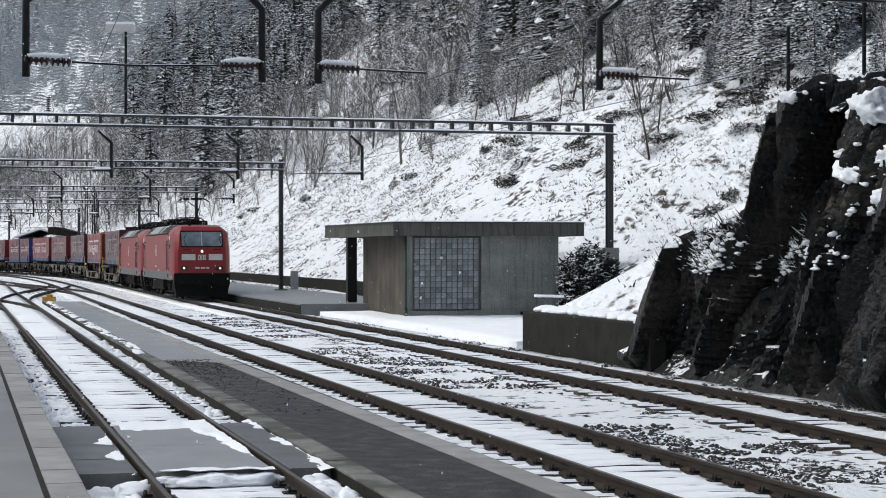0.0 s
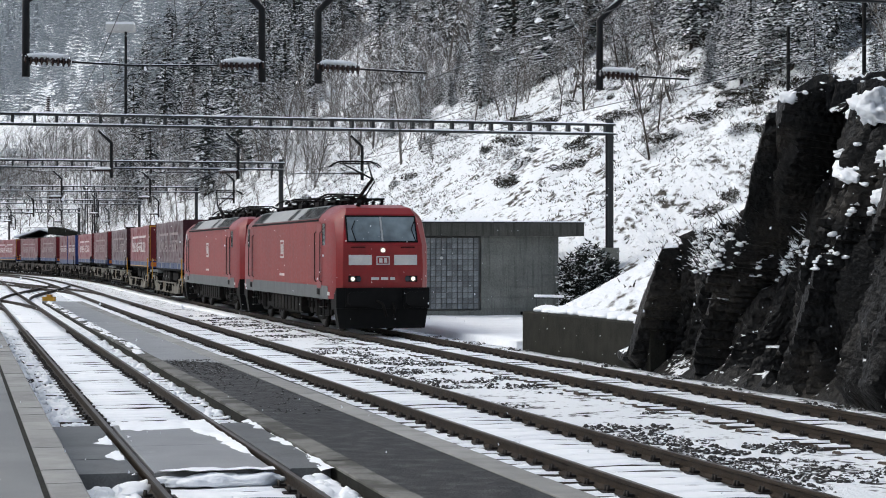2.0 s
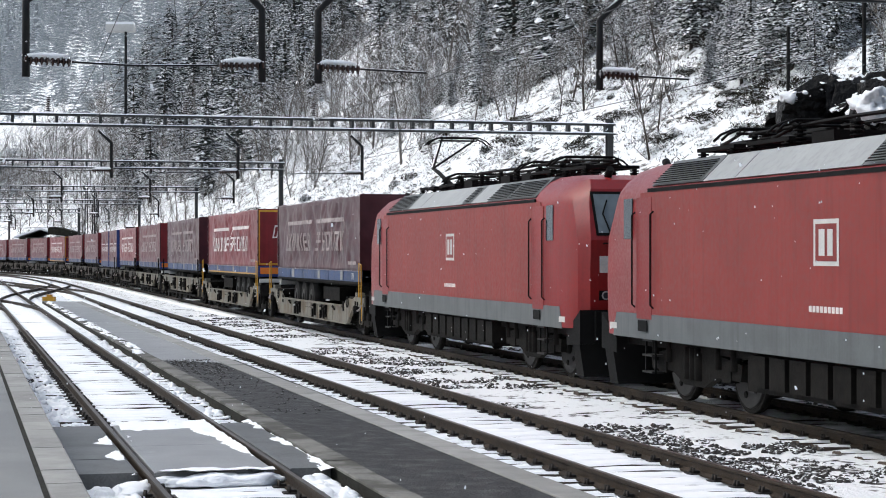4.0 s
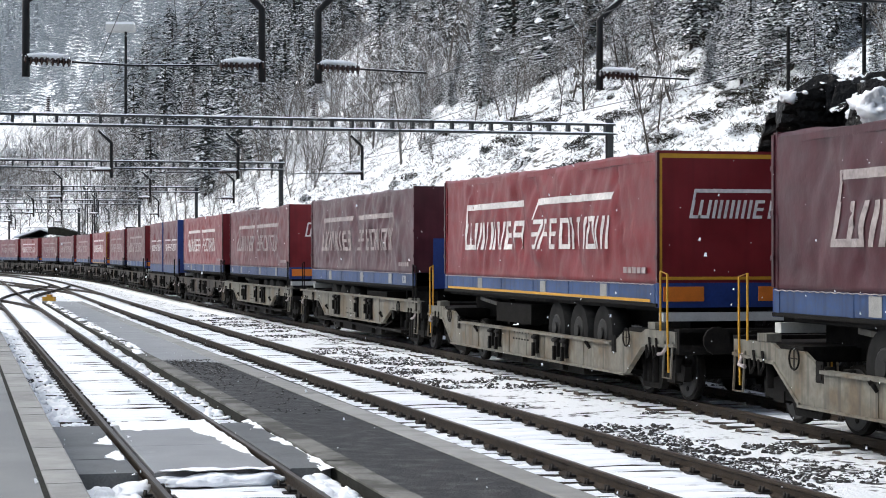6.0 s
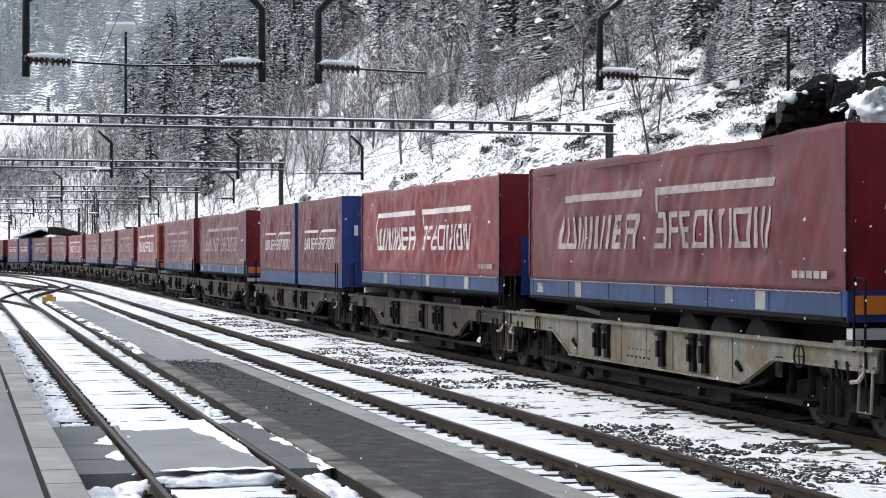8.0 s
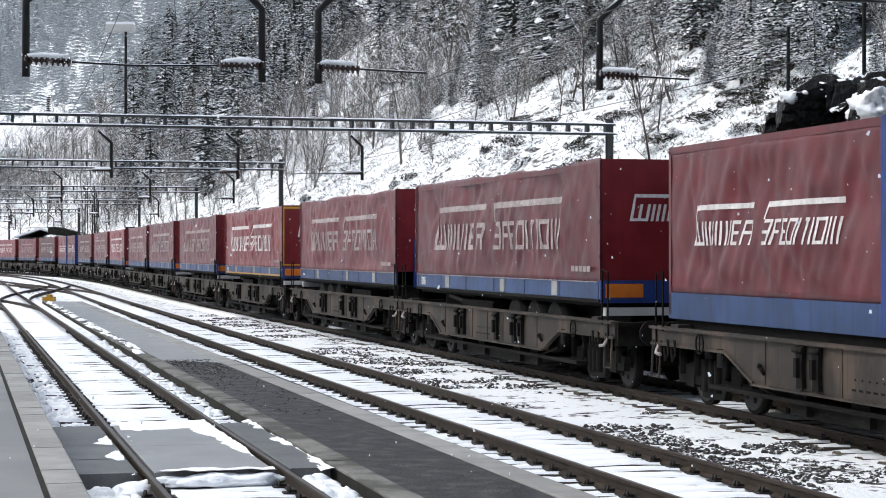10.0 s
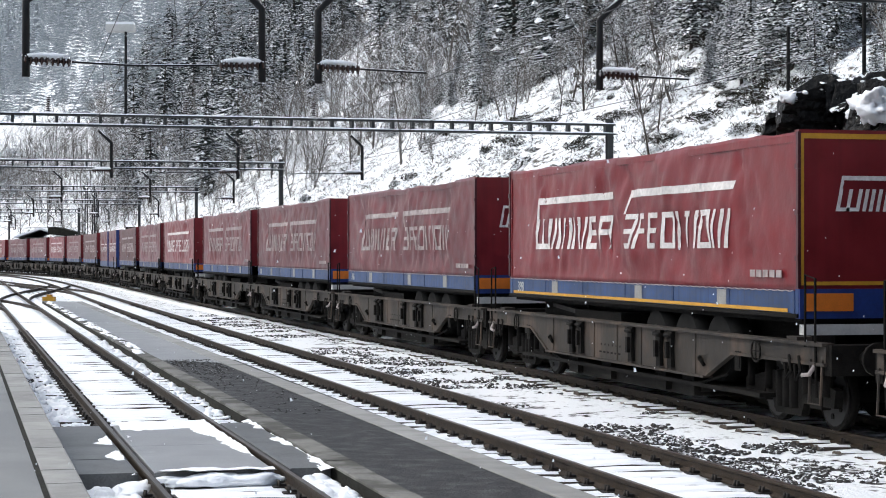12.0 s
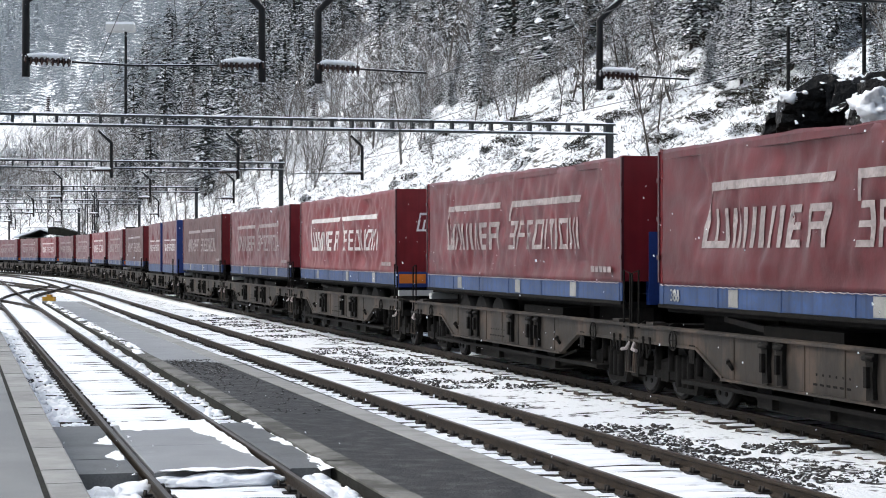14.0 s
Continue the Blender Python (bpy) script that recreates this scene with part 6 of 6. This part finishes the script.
def build_trees():
    rnd = random.Random(77)
    makes = []
    for i, h in enumerate((9, 12, 15, 18)):
        tr, cr, pads = spruce(100 + i, h)
        base = tagged(new("spruce_tree"), "tall dark spruce with snow lying on its branches", "tree", "hillside spruces")
        part("trunk", tr, BARK, base)
        part("crown", cr, SPRUCE, base)
        tagged(part("bough_snow", pads, SNOW, base), "white pads of snow on the boughs", kind="stuff")
        makes.append(base)
    near_makes = []
    for i, h in enumerate((8, 10)):
        tr, cr, pads = spruce(150 + i, h, fine=True)
        base = tagged(new("spruce_tree"), "bushy spruce with snow on its boughs", "tree", "hillside spruces")
        part("trunk", tr, BARK, base)
        part("crown", cr, SPRUCE, base)
        tagged(part("bough_snow", pads, SNOW, base), "white pads of snow on the boughs", kind="stuff")
        near_makes.append(base)
    bares = []
    for i, h in enumerate((5, 7, 9, 11)):
        tr, tw = bare_tree(200 + i, h)
        base = tagged(new("bare_tree"), "leafless grey tree with frosted twigs", "tree", "hillside bare trees")
        part("trunk", tr, BARK, base)
        part("crown", tw, TWIG, base)
        bares.append(base)
    used = set()
    thicket = []

    def put(kinds, p, lo=0.8, hi=1.2):
        src = rnd.choice(kinds)
        m = pose(p.x, p.y, p.z, rnd.uniform(-3, 3), rnd.uniform(-3, 3), rnd.uniform(0, 360))
        k = rnd.uniform(lo, hi)
        if src in bares and p.y > 135 and src in used:
            thicket.append((src, m @ Matrix.Scale(k, 4)))
            return
        if src not in used:
            used.add(src)
            ob = src
        else:
            ob = copy_thing(src, pose(0, 0, 0))
        ob.matrix_world = m @ Matrix.Scale(k, 4)

    edge_y = (40, 85, 100, 125, 150, 175, 195, 230, 250, 420)
    edge_w = (24, 26, 29, 33, 34, 29, 25, 22.5, 20, 19)

    def zone(y):
        """Where the wood begins up the slope."""
        return float(np.interp(y, edge_y, edge_w))

    n, counts, tries = 0, [0, 0, 0], 0
    while n < 430 and tries < 40000:
        tries += 1
        y = 80 + 330 * rnd.random() ** 1.15
        deep = 85 * rnd.random() ** 1.35
        p = on_hill(y, zone(y) + deep)
        if abs(p.x / p.y) > 0.27 or (p.z - EYE) / p.y > 0.155:
            continue
        leafless = 0.60 if deep < 18 and y > 165 else (0.42 if y > 160 else 0.35)
        kinds = bares if noise.noise(Vector((p.x * 0.05, p.y * 0.05, 0))) * 0.5 + 0.5 < leafless else makes
        close = kinds is makes and y < 135
        if kinds is bares and y < 135 and 0.05 < p.x / p.y < 0.125 and rnd.random() < 0.8:
            continue
        if close and counts[2] >= 48:
            continue
        if p.x / p.y < -0.175 and 0.01 < (p.z - EYE) / p.y < 0.075:
            kinds, close = bares, False
        if counts[kinds is bares] >= (230, 200)[kinds is bares]:
            if sum(counts[:2]) >= 430:
                break
            continue
        counts[kinds is bares] += 1
        counts[2] += close
        put(near_makes if close else kinds, p, 0.65, 1.1)
        n += 1
    for i in range(110):
        y = 85 + 190 * rnd.random()
        p = on_hill(y, zone(y) - 7 + 12 * rnd.random())
        put(bares[:2], p, 0.45, 0.9)
    # leafless thicket over the upper slope
    n = 0
    while n < 150:
        y = 70 + 115 * rnd.random()
        p = on_hill(y, zone(y) - 2 + 45 * rnd.random())
        if not (-0.09 < p.x / p.y < 0.25 and 0.06 < (p.z - EYE) / p.y < 0.15):
            continue
        leafy = 0.85 if p.x / p.y < 0.12 else 0.2
        put(near_makes if rnd.random() < leafy else bares[:3], p, 0.35, 0.85)
        n += 1
    # dark spruces at the lower edge of the wood
    for y, w in ((152.9, 32.4), (155.7, 30.9), (149.0, 34.0), (158.0, 35.5), (162.0, 33.0), (146.0, 38.0), (100.0, 30.5), (104.0, 33.0), (97.0, 32.0), (108.0, 35.0), (112.0, 34.0), (94.0, 34.0), (101, 36), (118, 36)):
        put(near_makes, on_hill(y, w), 0.6, 1.0)
    # dark spruces on the brow above the rock
    n = 0
    while n < 16:
        y = 58 + 40 * rnd.random()
        p = on_hill(y, zone(y) - 6 + 25 * rnd.random())
        if 0.112 < p.x / p.y < 0.178 and 0.088 < (p.z - EYE) / p.y < 0.13:
            put(near_makes, p, 0.3, 0.6)
            n += 1
    # leafless growth on the open ground under the spruces, and more spruces on the ridge behind
    for count, kinds, x0, x1, z0, z1 in ((120, bares, -0.245, -0.13, 0.008, 0.062), (60, bares, -0.11, 0.0, 0.046, 0.10), (14, bares, -0.07, 0.0, 0.10, 0.135), (22, makes, -0.06, 0.0, 0.105, 0.14)):
        n, tries = 0, 0
        while n < count and tries < 6000:
            tries += 1
            y = 138 + 230 * rnd.random()
            p = on_hill(y, 10 + 100 * rnd.random())
            if x0 < p.x / p.y < x1 and z0 < (p.z - EYE) / p.y < z1:
                put(kinds, p, 0.4, 0.8)
                n += 1
    # leafless trees deep in the wood, joined
    verts, faces, total = [], [], 0
    for src, m in thicket:
        for piece in src.children:
            co = np.empty(len(piece.data.vertices) * 3)
            piece.data.vertices.foreach_get("co", co)
            co = co.reshape(-1, 3) @ np.array(m.to_3x3()).T + np.array(m.translation)
            verts.append(co)
            faces += [tuple(total + i for i in f.vertices) for f in piece.data.polygons]
            total += len(co)
    me = bpy.data.meshes.new("leafless_wood")
    me.from_pydata(np.concatenate(verts).tolist(), [], faces)
    me.materials.append(TWIG)
    tagged(new("leafless_wood", me), "leafless frosted trees deep in the hillside wood", "trees", kind="stuff")
    # spruces further up the valley, their colour paled for haze, joined
    shapes = []
    for i, h in enumerate((12, 15, 18)):
        tr, cr, pads = spruce(300 + i, h, True)
        tr.free()
        pads.free()
        cr.verts.index_update()
        shapes.append((np.array([v.co for v in cr.verts]), np.array([[v.index for v in f.verts] for f in cr.faces])))
        cr.free()
    verts, faces, n, total = [], [], 0, 0
    while n < 520:
        y = 330 + 750 * rnd.random() ** 1.2
        p = on_hill(y, 26 + 260 * rnd.random())
        across_view, up_view = p.x / p.y, (p.z - EYE) / p.y
        if across_view < -0.26 or across_view > 0.03 or up_view > 0.15 or (-0.25 < across_view < -0.178 and 0.028 < up_view < 0.068):
            continue
        co, fa = rnd.choice(shapes)
        a, k = rnd.uniform(0, 6.28), rnd.uniform(0.7, 1.2)
        turn = np.array(((math.cos(a), -math.sin(a), 0), (math.sin(a), math.cos(a), 0), (0, 0, 1))) * k
        verts.append(co @ turn.T + np.array(p))
        faces.append(fa + total)
        total += len(co)
        n += 1
    me = bpy.data.meshes.new("valley_spruces")
    me.from_pydata(np.concatenate(verts).tolist(), [], np.concatenate(faces).tolist())
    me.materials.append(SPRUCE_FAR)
    tagged(new("valley_spruces", me), "snowy spruces far up the valley, haze in their pale colour", "trees", kind="stuff")
    # far wood, too many to count
    bm = BM()
    for i in range(5200):
        y = 700 + 1500 * rnd.random() ** 1.2
        w = 60 + 700 * rnd.random()
        p = on_hill(y, w)
        across_view, up_view = p.x / p.y, (p.z - EYE) / p.y
        if across_view < -0.27 or across_view > 0.05 or up_view > 0.16:
            continue
        # the cleared slope below the forest road
        if -0.222 < across_view < -0.188 and 0.040 < up_view < 0.066:
            continue
        h = rnd.uniform(9, 19)
        r = h * rnd.uniform(0.14, 0.2)
        rings = []
        for k in range(6):
            f = k / 6
            rings.append([p + Vector((math.cos(a * 1.047 + k) * r * (1 - f) * rnd.uniform(0.6, 1.25), math.sin(a * 1.047 + k) * r * (1 - f) * rnd.uniform(0.6, 1.25), h * (0.08 + f * 0.92)))
                          for a in range(6)])
            rings.append([p + Vector((math.cos(a * 1.047 + k) * r * (1 - f) * 0.55, math.sin(a * 1.047 + k) * r * (1 - f) * 0.55, h * (0.12 + f * 0.92)))
                          for a in range(6)])
        ring_loft(bm, rings)
    tagged(part("far_wood", bm, SPRUCE_FAR, None), "distant snowy spruce wood up the valley, paled for haze", "trees", kind="stuff")


def build_brush():
    """Grass tufts and low scrub that break through the snow."""
    rnd = random.Random(55)
    bm = BM()
    for i in range(64000):
        y = 44 + 170 * rnd.random() ** 1.1
        w = 4 + 40 * rnd.random()
        if (y < 58 and w < 9 and rnd.random() < 0.8) or (52 < y < 84 and w < 11):
            continue
        p = on_hill(y, w)
        thick = noise.noise(Vector((p.x * 0.16, p.y * 0.07, 4))) + 0.6 * noise.noise(Vector((p.x * 0.5, p.y * 0.25, 9)))
        if thick + 0.020 * (w - 19) + rnd.uniform(-0.4, 0.4) < 0.02:
            continue
        p.z += 0.08
        for k in range(rnd.randint(4, 8)):
            d = Vector((rnd.uniform(-1, 1), rnd.uniform(-1, 1), rnd.uniform(0.1, 0.9)))
            l = rnd.uniform(0.06, 0.26)
            o = p + Vector((rnd.uniform(-0.25, 0.25), rnd.uniform(-0.25, 0.25), 0))
            s = d.orthogonal().normalized() * l * 0.16
            vs = [bm.verts.new(q) for q in (o - s, o + s, o + d * l)]
            bm.faces.new(vs)
    tagged(part("slope_scrub", bm, BRUSH, None), "dark dead grass and scrub poking through the snow", "scrub", kind="stuff")
    bm = BM()
    for i in range(3600):
        a, r = rnd.random() * 6.28, rnd.random() ** 0.5
        c = Vector((5.5 + 1.15 * r * math.cos(a), 70.5 + 1.1 * r * math.sin(a), 0.3 + rnd.random() * 2.7 * (1 - 0.4 * r)))
        d = Vector((rnd.uniform(-1, 1), rnd.uniform(-1, 1), rnd.uniform(-0.6, 0.8))) * 0.22
        s = d.orthogonal().normalized() * 0.07
        bm.faces.new([bm.verts.new(q) for q in (c - s, c + d * 0.5 + s, c + d, c - d * 0.2)])
    bush_done = bm
    # low shrubs on the slope
    sh = BM()
    for i in range(520):
        a, r = rnd.random() * 6.28, rnd.random() ** 0.6
        c = Vector((1.0 * r * math.cos(a), 1.3 * r * math.sin(a), rnd.random() * 1.1 * (1 - 0.6 * r)))
        d = Vector((rnd.uniform(-1, 1), rnd.uniform(-1, 1), rnd.uniform(-0.5, 0.9))) * 0.24
        s = d.orthogonal().normalized() * 0.06
        sh.faces.new([sh.verts.new(q) for q in (c - s, c + d * 0.5 + s, c + d, c - d * 0.2)])
    first = thing("shrub", sh, SHRUB, "low dark shrub with snow on the open slope", "shrub", "slope shrubs")
    spots = ((89.2, 24.4), (81.7, 22.0), (88.6, 23.3), (86.5, 24.7), (69.3, 15.7), (150.6, 26.7), (102.6, 17.9), (153.8, 26.1), (99.9, 21.2), (90.0, 21.7), (139.7, 20.0),
             (170.8, 19.6), (189.7, 18.9), (108.7, 20.5), (103.6, 24.0), (97.0, 19.4), (68.9, 14.6), (127.4, 23.3), (102.0, 27.8), (97.8, 27.9))
    for i, (y, w) in enumerate(spots):
        for k in range(2):
            p = on_hill(y + rnd.uniform(-2, 2) * k, w + rnd.uniform(-1.2, 1.2) * k)
            ob = first if i + k == 0 else copy_thing(first, pose(0, 0, 0))
            ob.matrix_world = pose(p.x, p.y, p.z, 0, -20, rnd.uniform(0, 360)) @ Matrix.Diagonal((rnd.uniform(0.3, 0.75), rnd.uniform(0.4, 1.1), rnd.uniform(0.35, 0.7), 1))
    for i in range(150):
        y = 58 + 75 * rnd.random()
        w = float(np.interp(y, (58, 85, 135), (15, 19, 22))) + 14 * rnd.random() ** 0.8
        p = on_hill(y, w)
        if not 0.03 < p.x / p.y < 0.25:
            continue
        ob = copy_thing(first, pose(0, 0, 0))
        ob.matrix_world = pose(p.x, p.y, p.z, 0, -20, rnd.uniform(0, 360)) @ Matrix.Diagonal((rnd.uniform(0.2, 0.7), rnd.uniform(0.3, 1.1), rnd.uniform(0.2, 0.6), 1))
    thing("bush", bush_done, BUSH_LEAF, "dark evergreen bush with snow beside the shelter", "bush")



# ---- buildings up the valley ----
def gabled(name, label, x, y, z, w, d, wall, rise, mat):
    base = tagged(new(name), label, "building", "valley buildings")
    bm = BM()
    box(bm, x, x + w, y, y + d, z - 3, z + wall)
    body = part("wall", bm, mat, base)
    bm = BM()
    ring_loft(bm, [[(xx, y - 0.5, zz) for xx, zz in ((x - 0.6, z + wall - 0.15), (x + w / 2, z + wall + rise), (x + w + 0.6, z + wall - 0.15), (x + w + 0.6, z + wall + 0.1), (x + w / 2, z + wall + rise + 0.3), (x - 0.6, z + wall + 0.1))],
                   [(xx, y + d + 0.5, zz) for xx, zz in ((x - 0.6, z + wall - 0.15), (x + w / 2, z + wall + rise), (x + w + 0.6, z + wall - 0.15), (x + w + 0.6, z + wall + 0.1), (x + w / 2, z + wall + rise + 0.3), (x - 0.6, z + wall + 0.1))]])
    part("roof", bm, SNOW, base, "snow-covered gable roof")
    for k in (0.22, 0.62):
        bm = BM()
        box(bm, x + w * k, x + w * k + w * 0.16, y - 0.06, y + 0.05, z + wall * 0.45, z + wall * 0.8)
        part("window", bm, GLASS, base)
    return base


def build_valley():
    p = on_hill(400, 36)
    gabled("house", "grey gabled house among the trees with snow on its roof", p.x - 3, p.y, p.z, 7, 9, 4.0, 3.0, CONCRETE)
    shed = gabled("goods_shed", "low dark railway shed with a snow-covered roof", -59.5, 262, 0, 6.0, 14, 4.6, 1.1, OLD_WALL)
    base = tagged(new("lean_to"), "dark sloping shed roof beside the line", "building", "valley buildings")
    bm = BM()
    ring_loft(bm, [[(x, y, z) for x, z in ((-54.2, 6.0), (-53.4, 6.0), (-47.0, 4.5), (-47.0, 4.1), (-54.2, 5.0))] for y in (256, 261)])
    part("roof", bm, OLD_WALL, base)
    bm = BM()
    box(bm, -54, -47.4, 256.5, 260.8, -0.3, 4.2)
    part("wall", bm, OLD_WALL, base)
    bm = BM()
    box(bm, -29.6, -26.6, 176, 179, -0.2, 4.6)
    box(bm, -29.9, -26.3, 175.7, 179.3, 4.6, 4.85)
    thing("relay_hut", bm, OLD_WALL, "small dark relay hut beside the curve", "hut")
    for x, y, h in ((-33.5, 180, 8.2), (-36.3, 190, 9.0), (-34.8, 186, 7.6)):
        bm = BM()
        for s in (-0.18, 0.18):
            for u in (-0.18, 0.18):
                rod(bm, (x + s, y + u, -0.3), (x + s * 0.6, y + u * 0.6, h), 0.035, n=4)
        for k in range(12):
            z = h * k / 12
            rod(bm, (x - 0.18, y - 0.18, z), (x + 0.18, y - 0.18, z + h / 12), 0.02, n=3)
        thing("lattice_mast", bm, DARK_STEEL, "thin steel lattice mast in the station throat", "mast", "masts")


build_ground()
build_bed()
build_platforms()
build_rock()
snow_heaps()
build_shelter()
build_gantries()
build_trackside()
build_train()
build_trees()
build_brush()
build_valley()
build_flakes()
build_tracks()
motions()
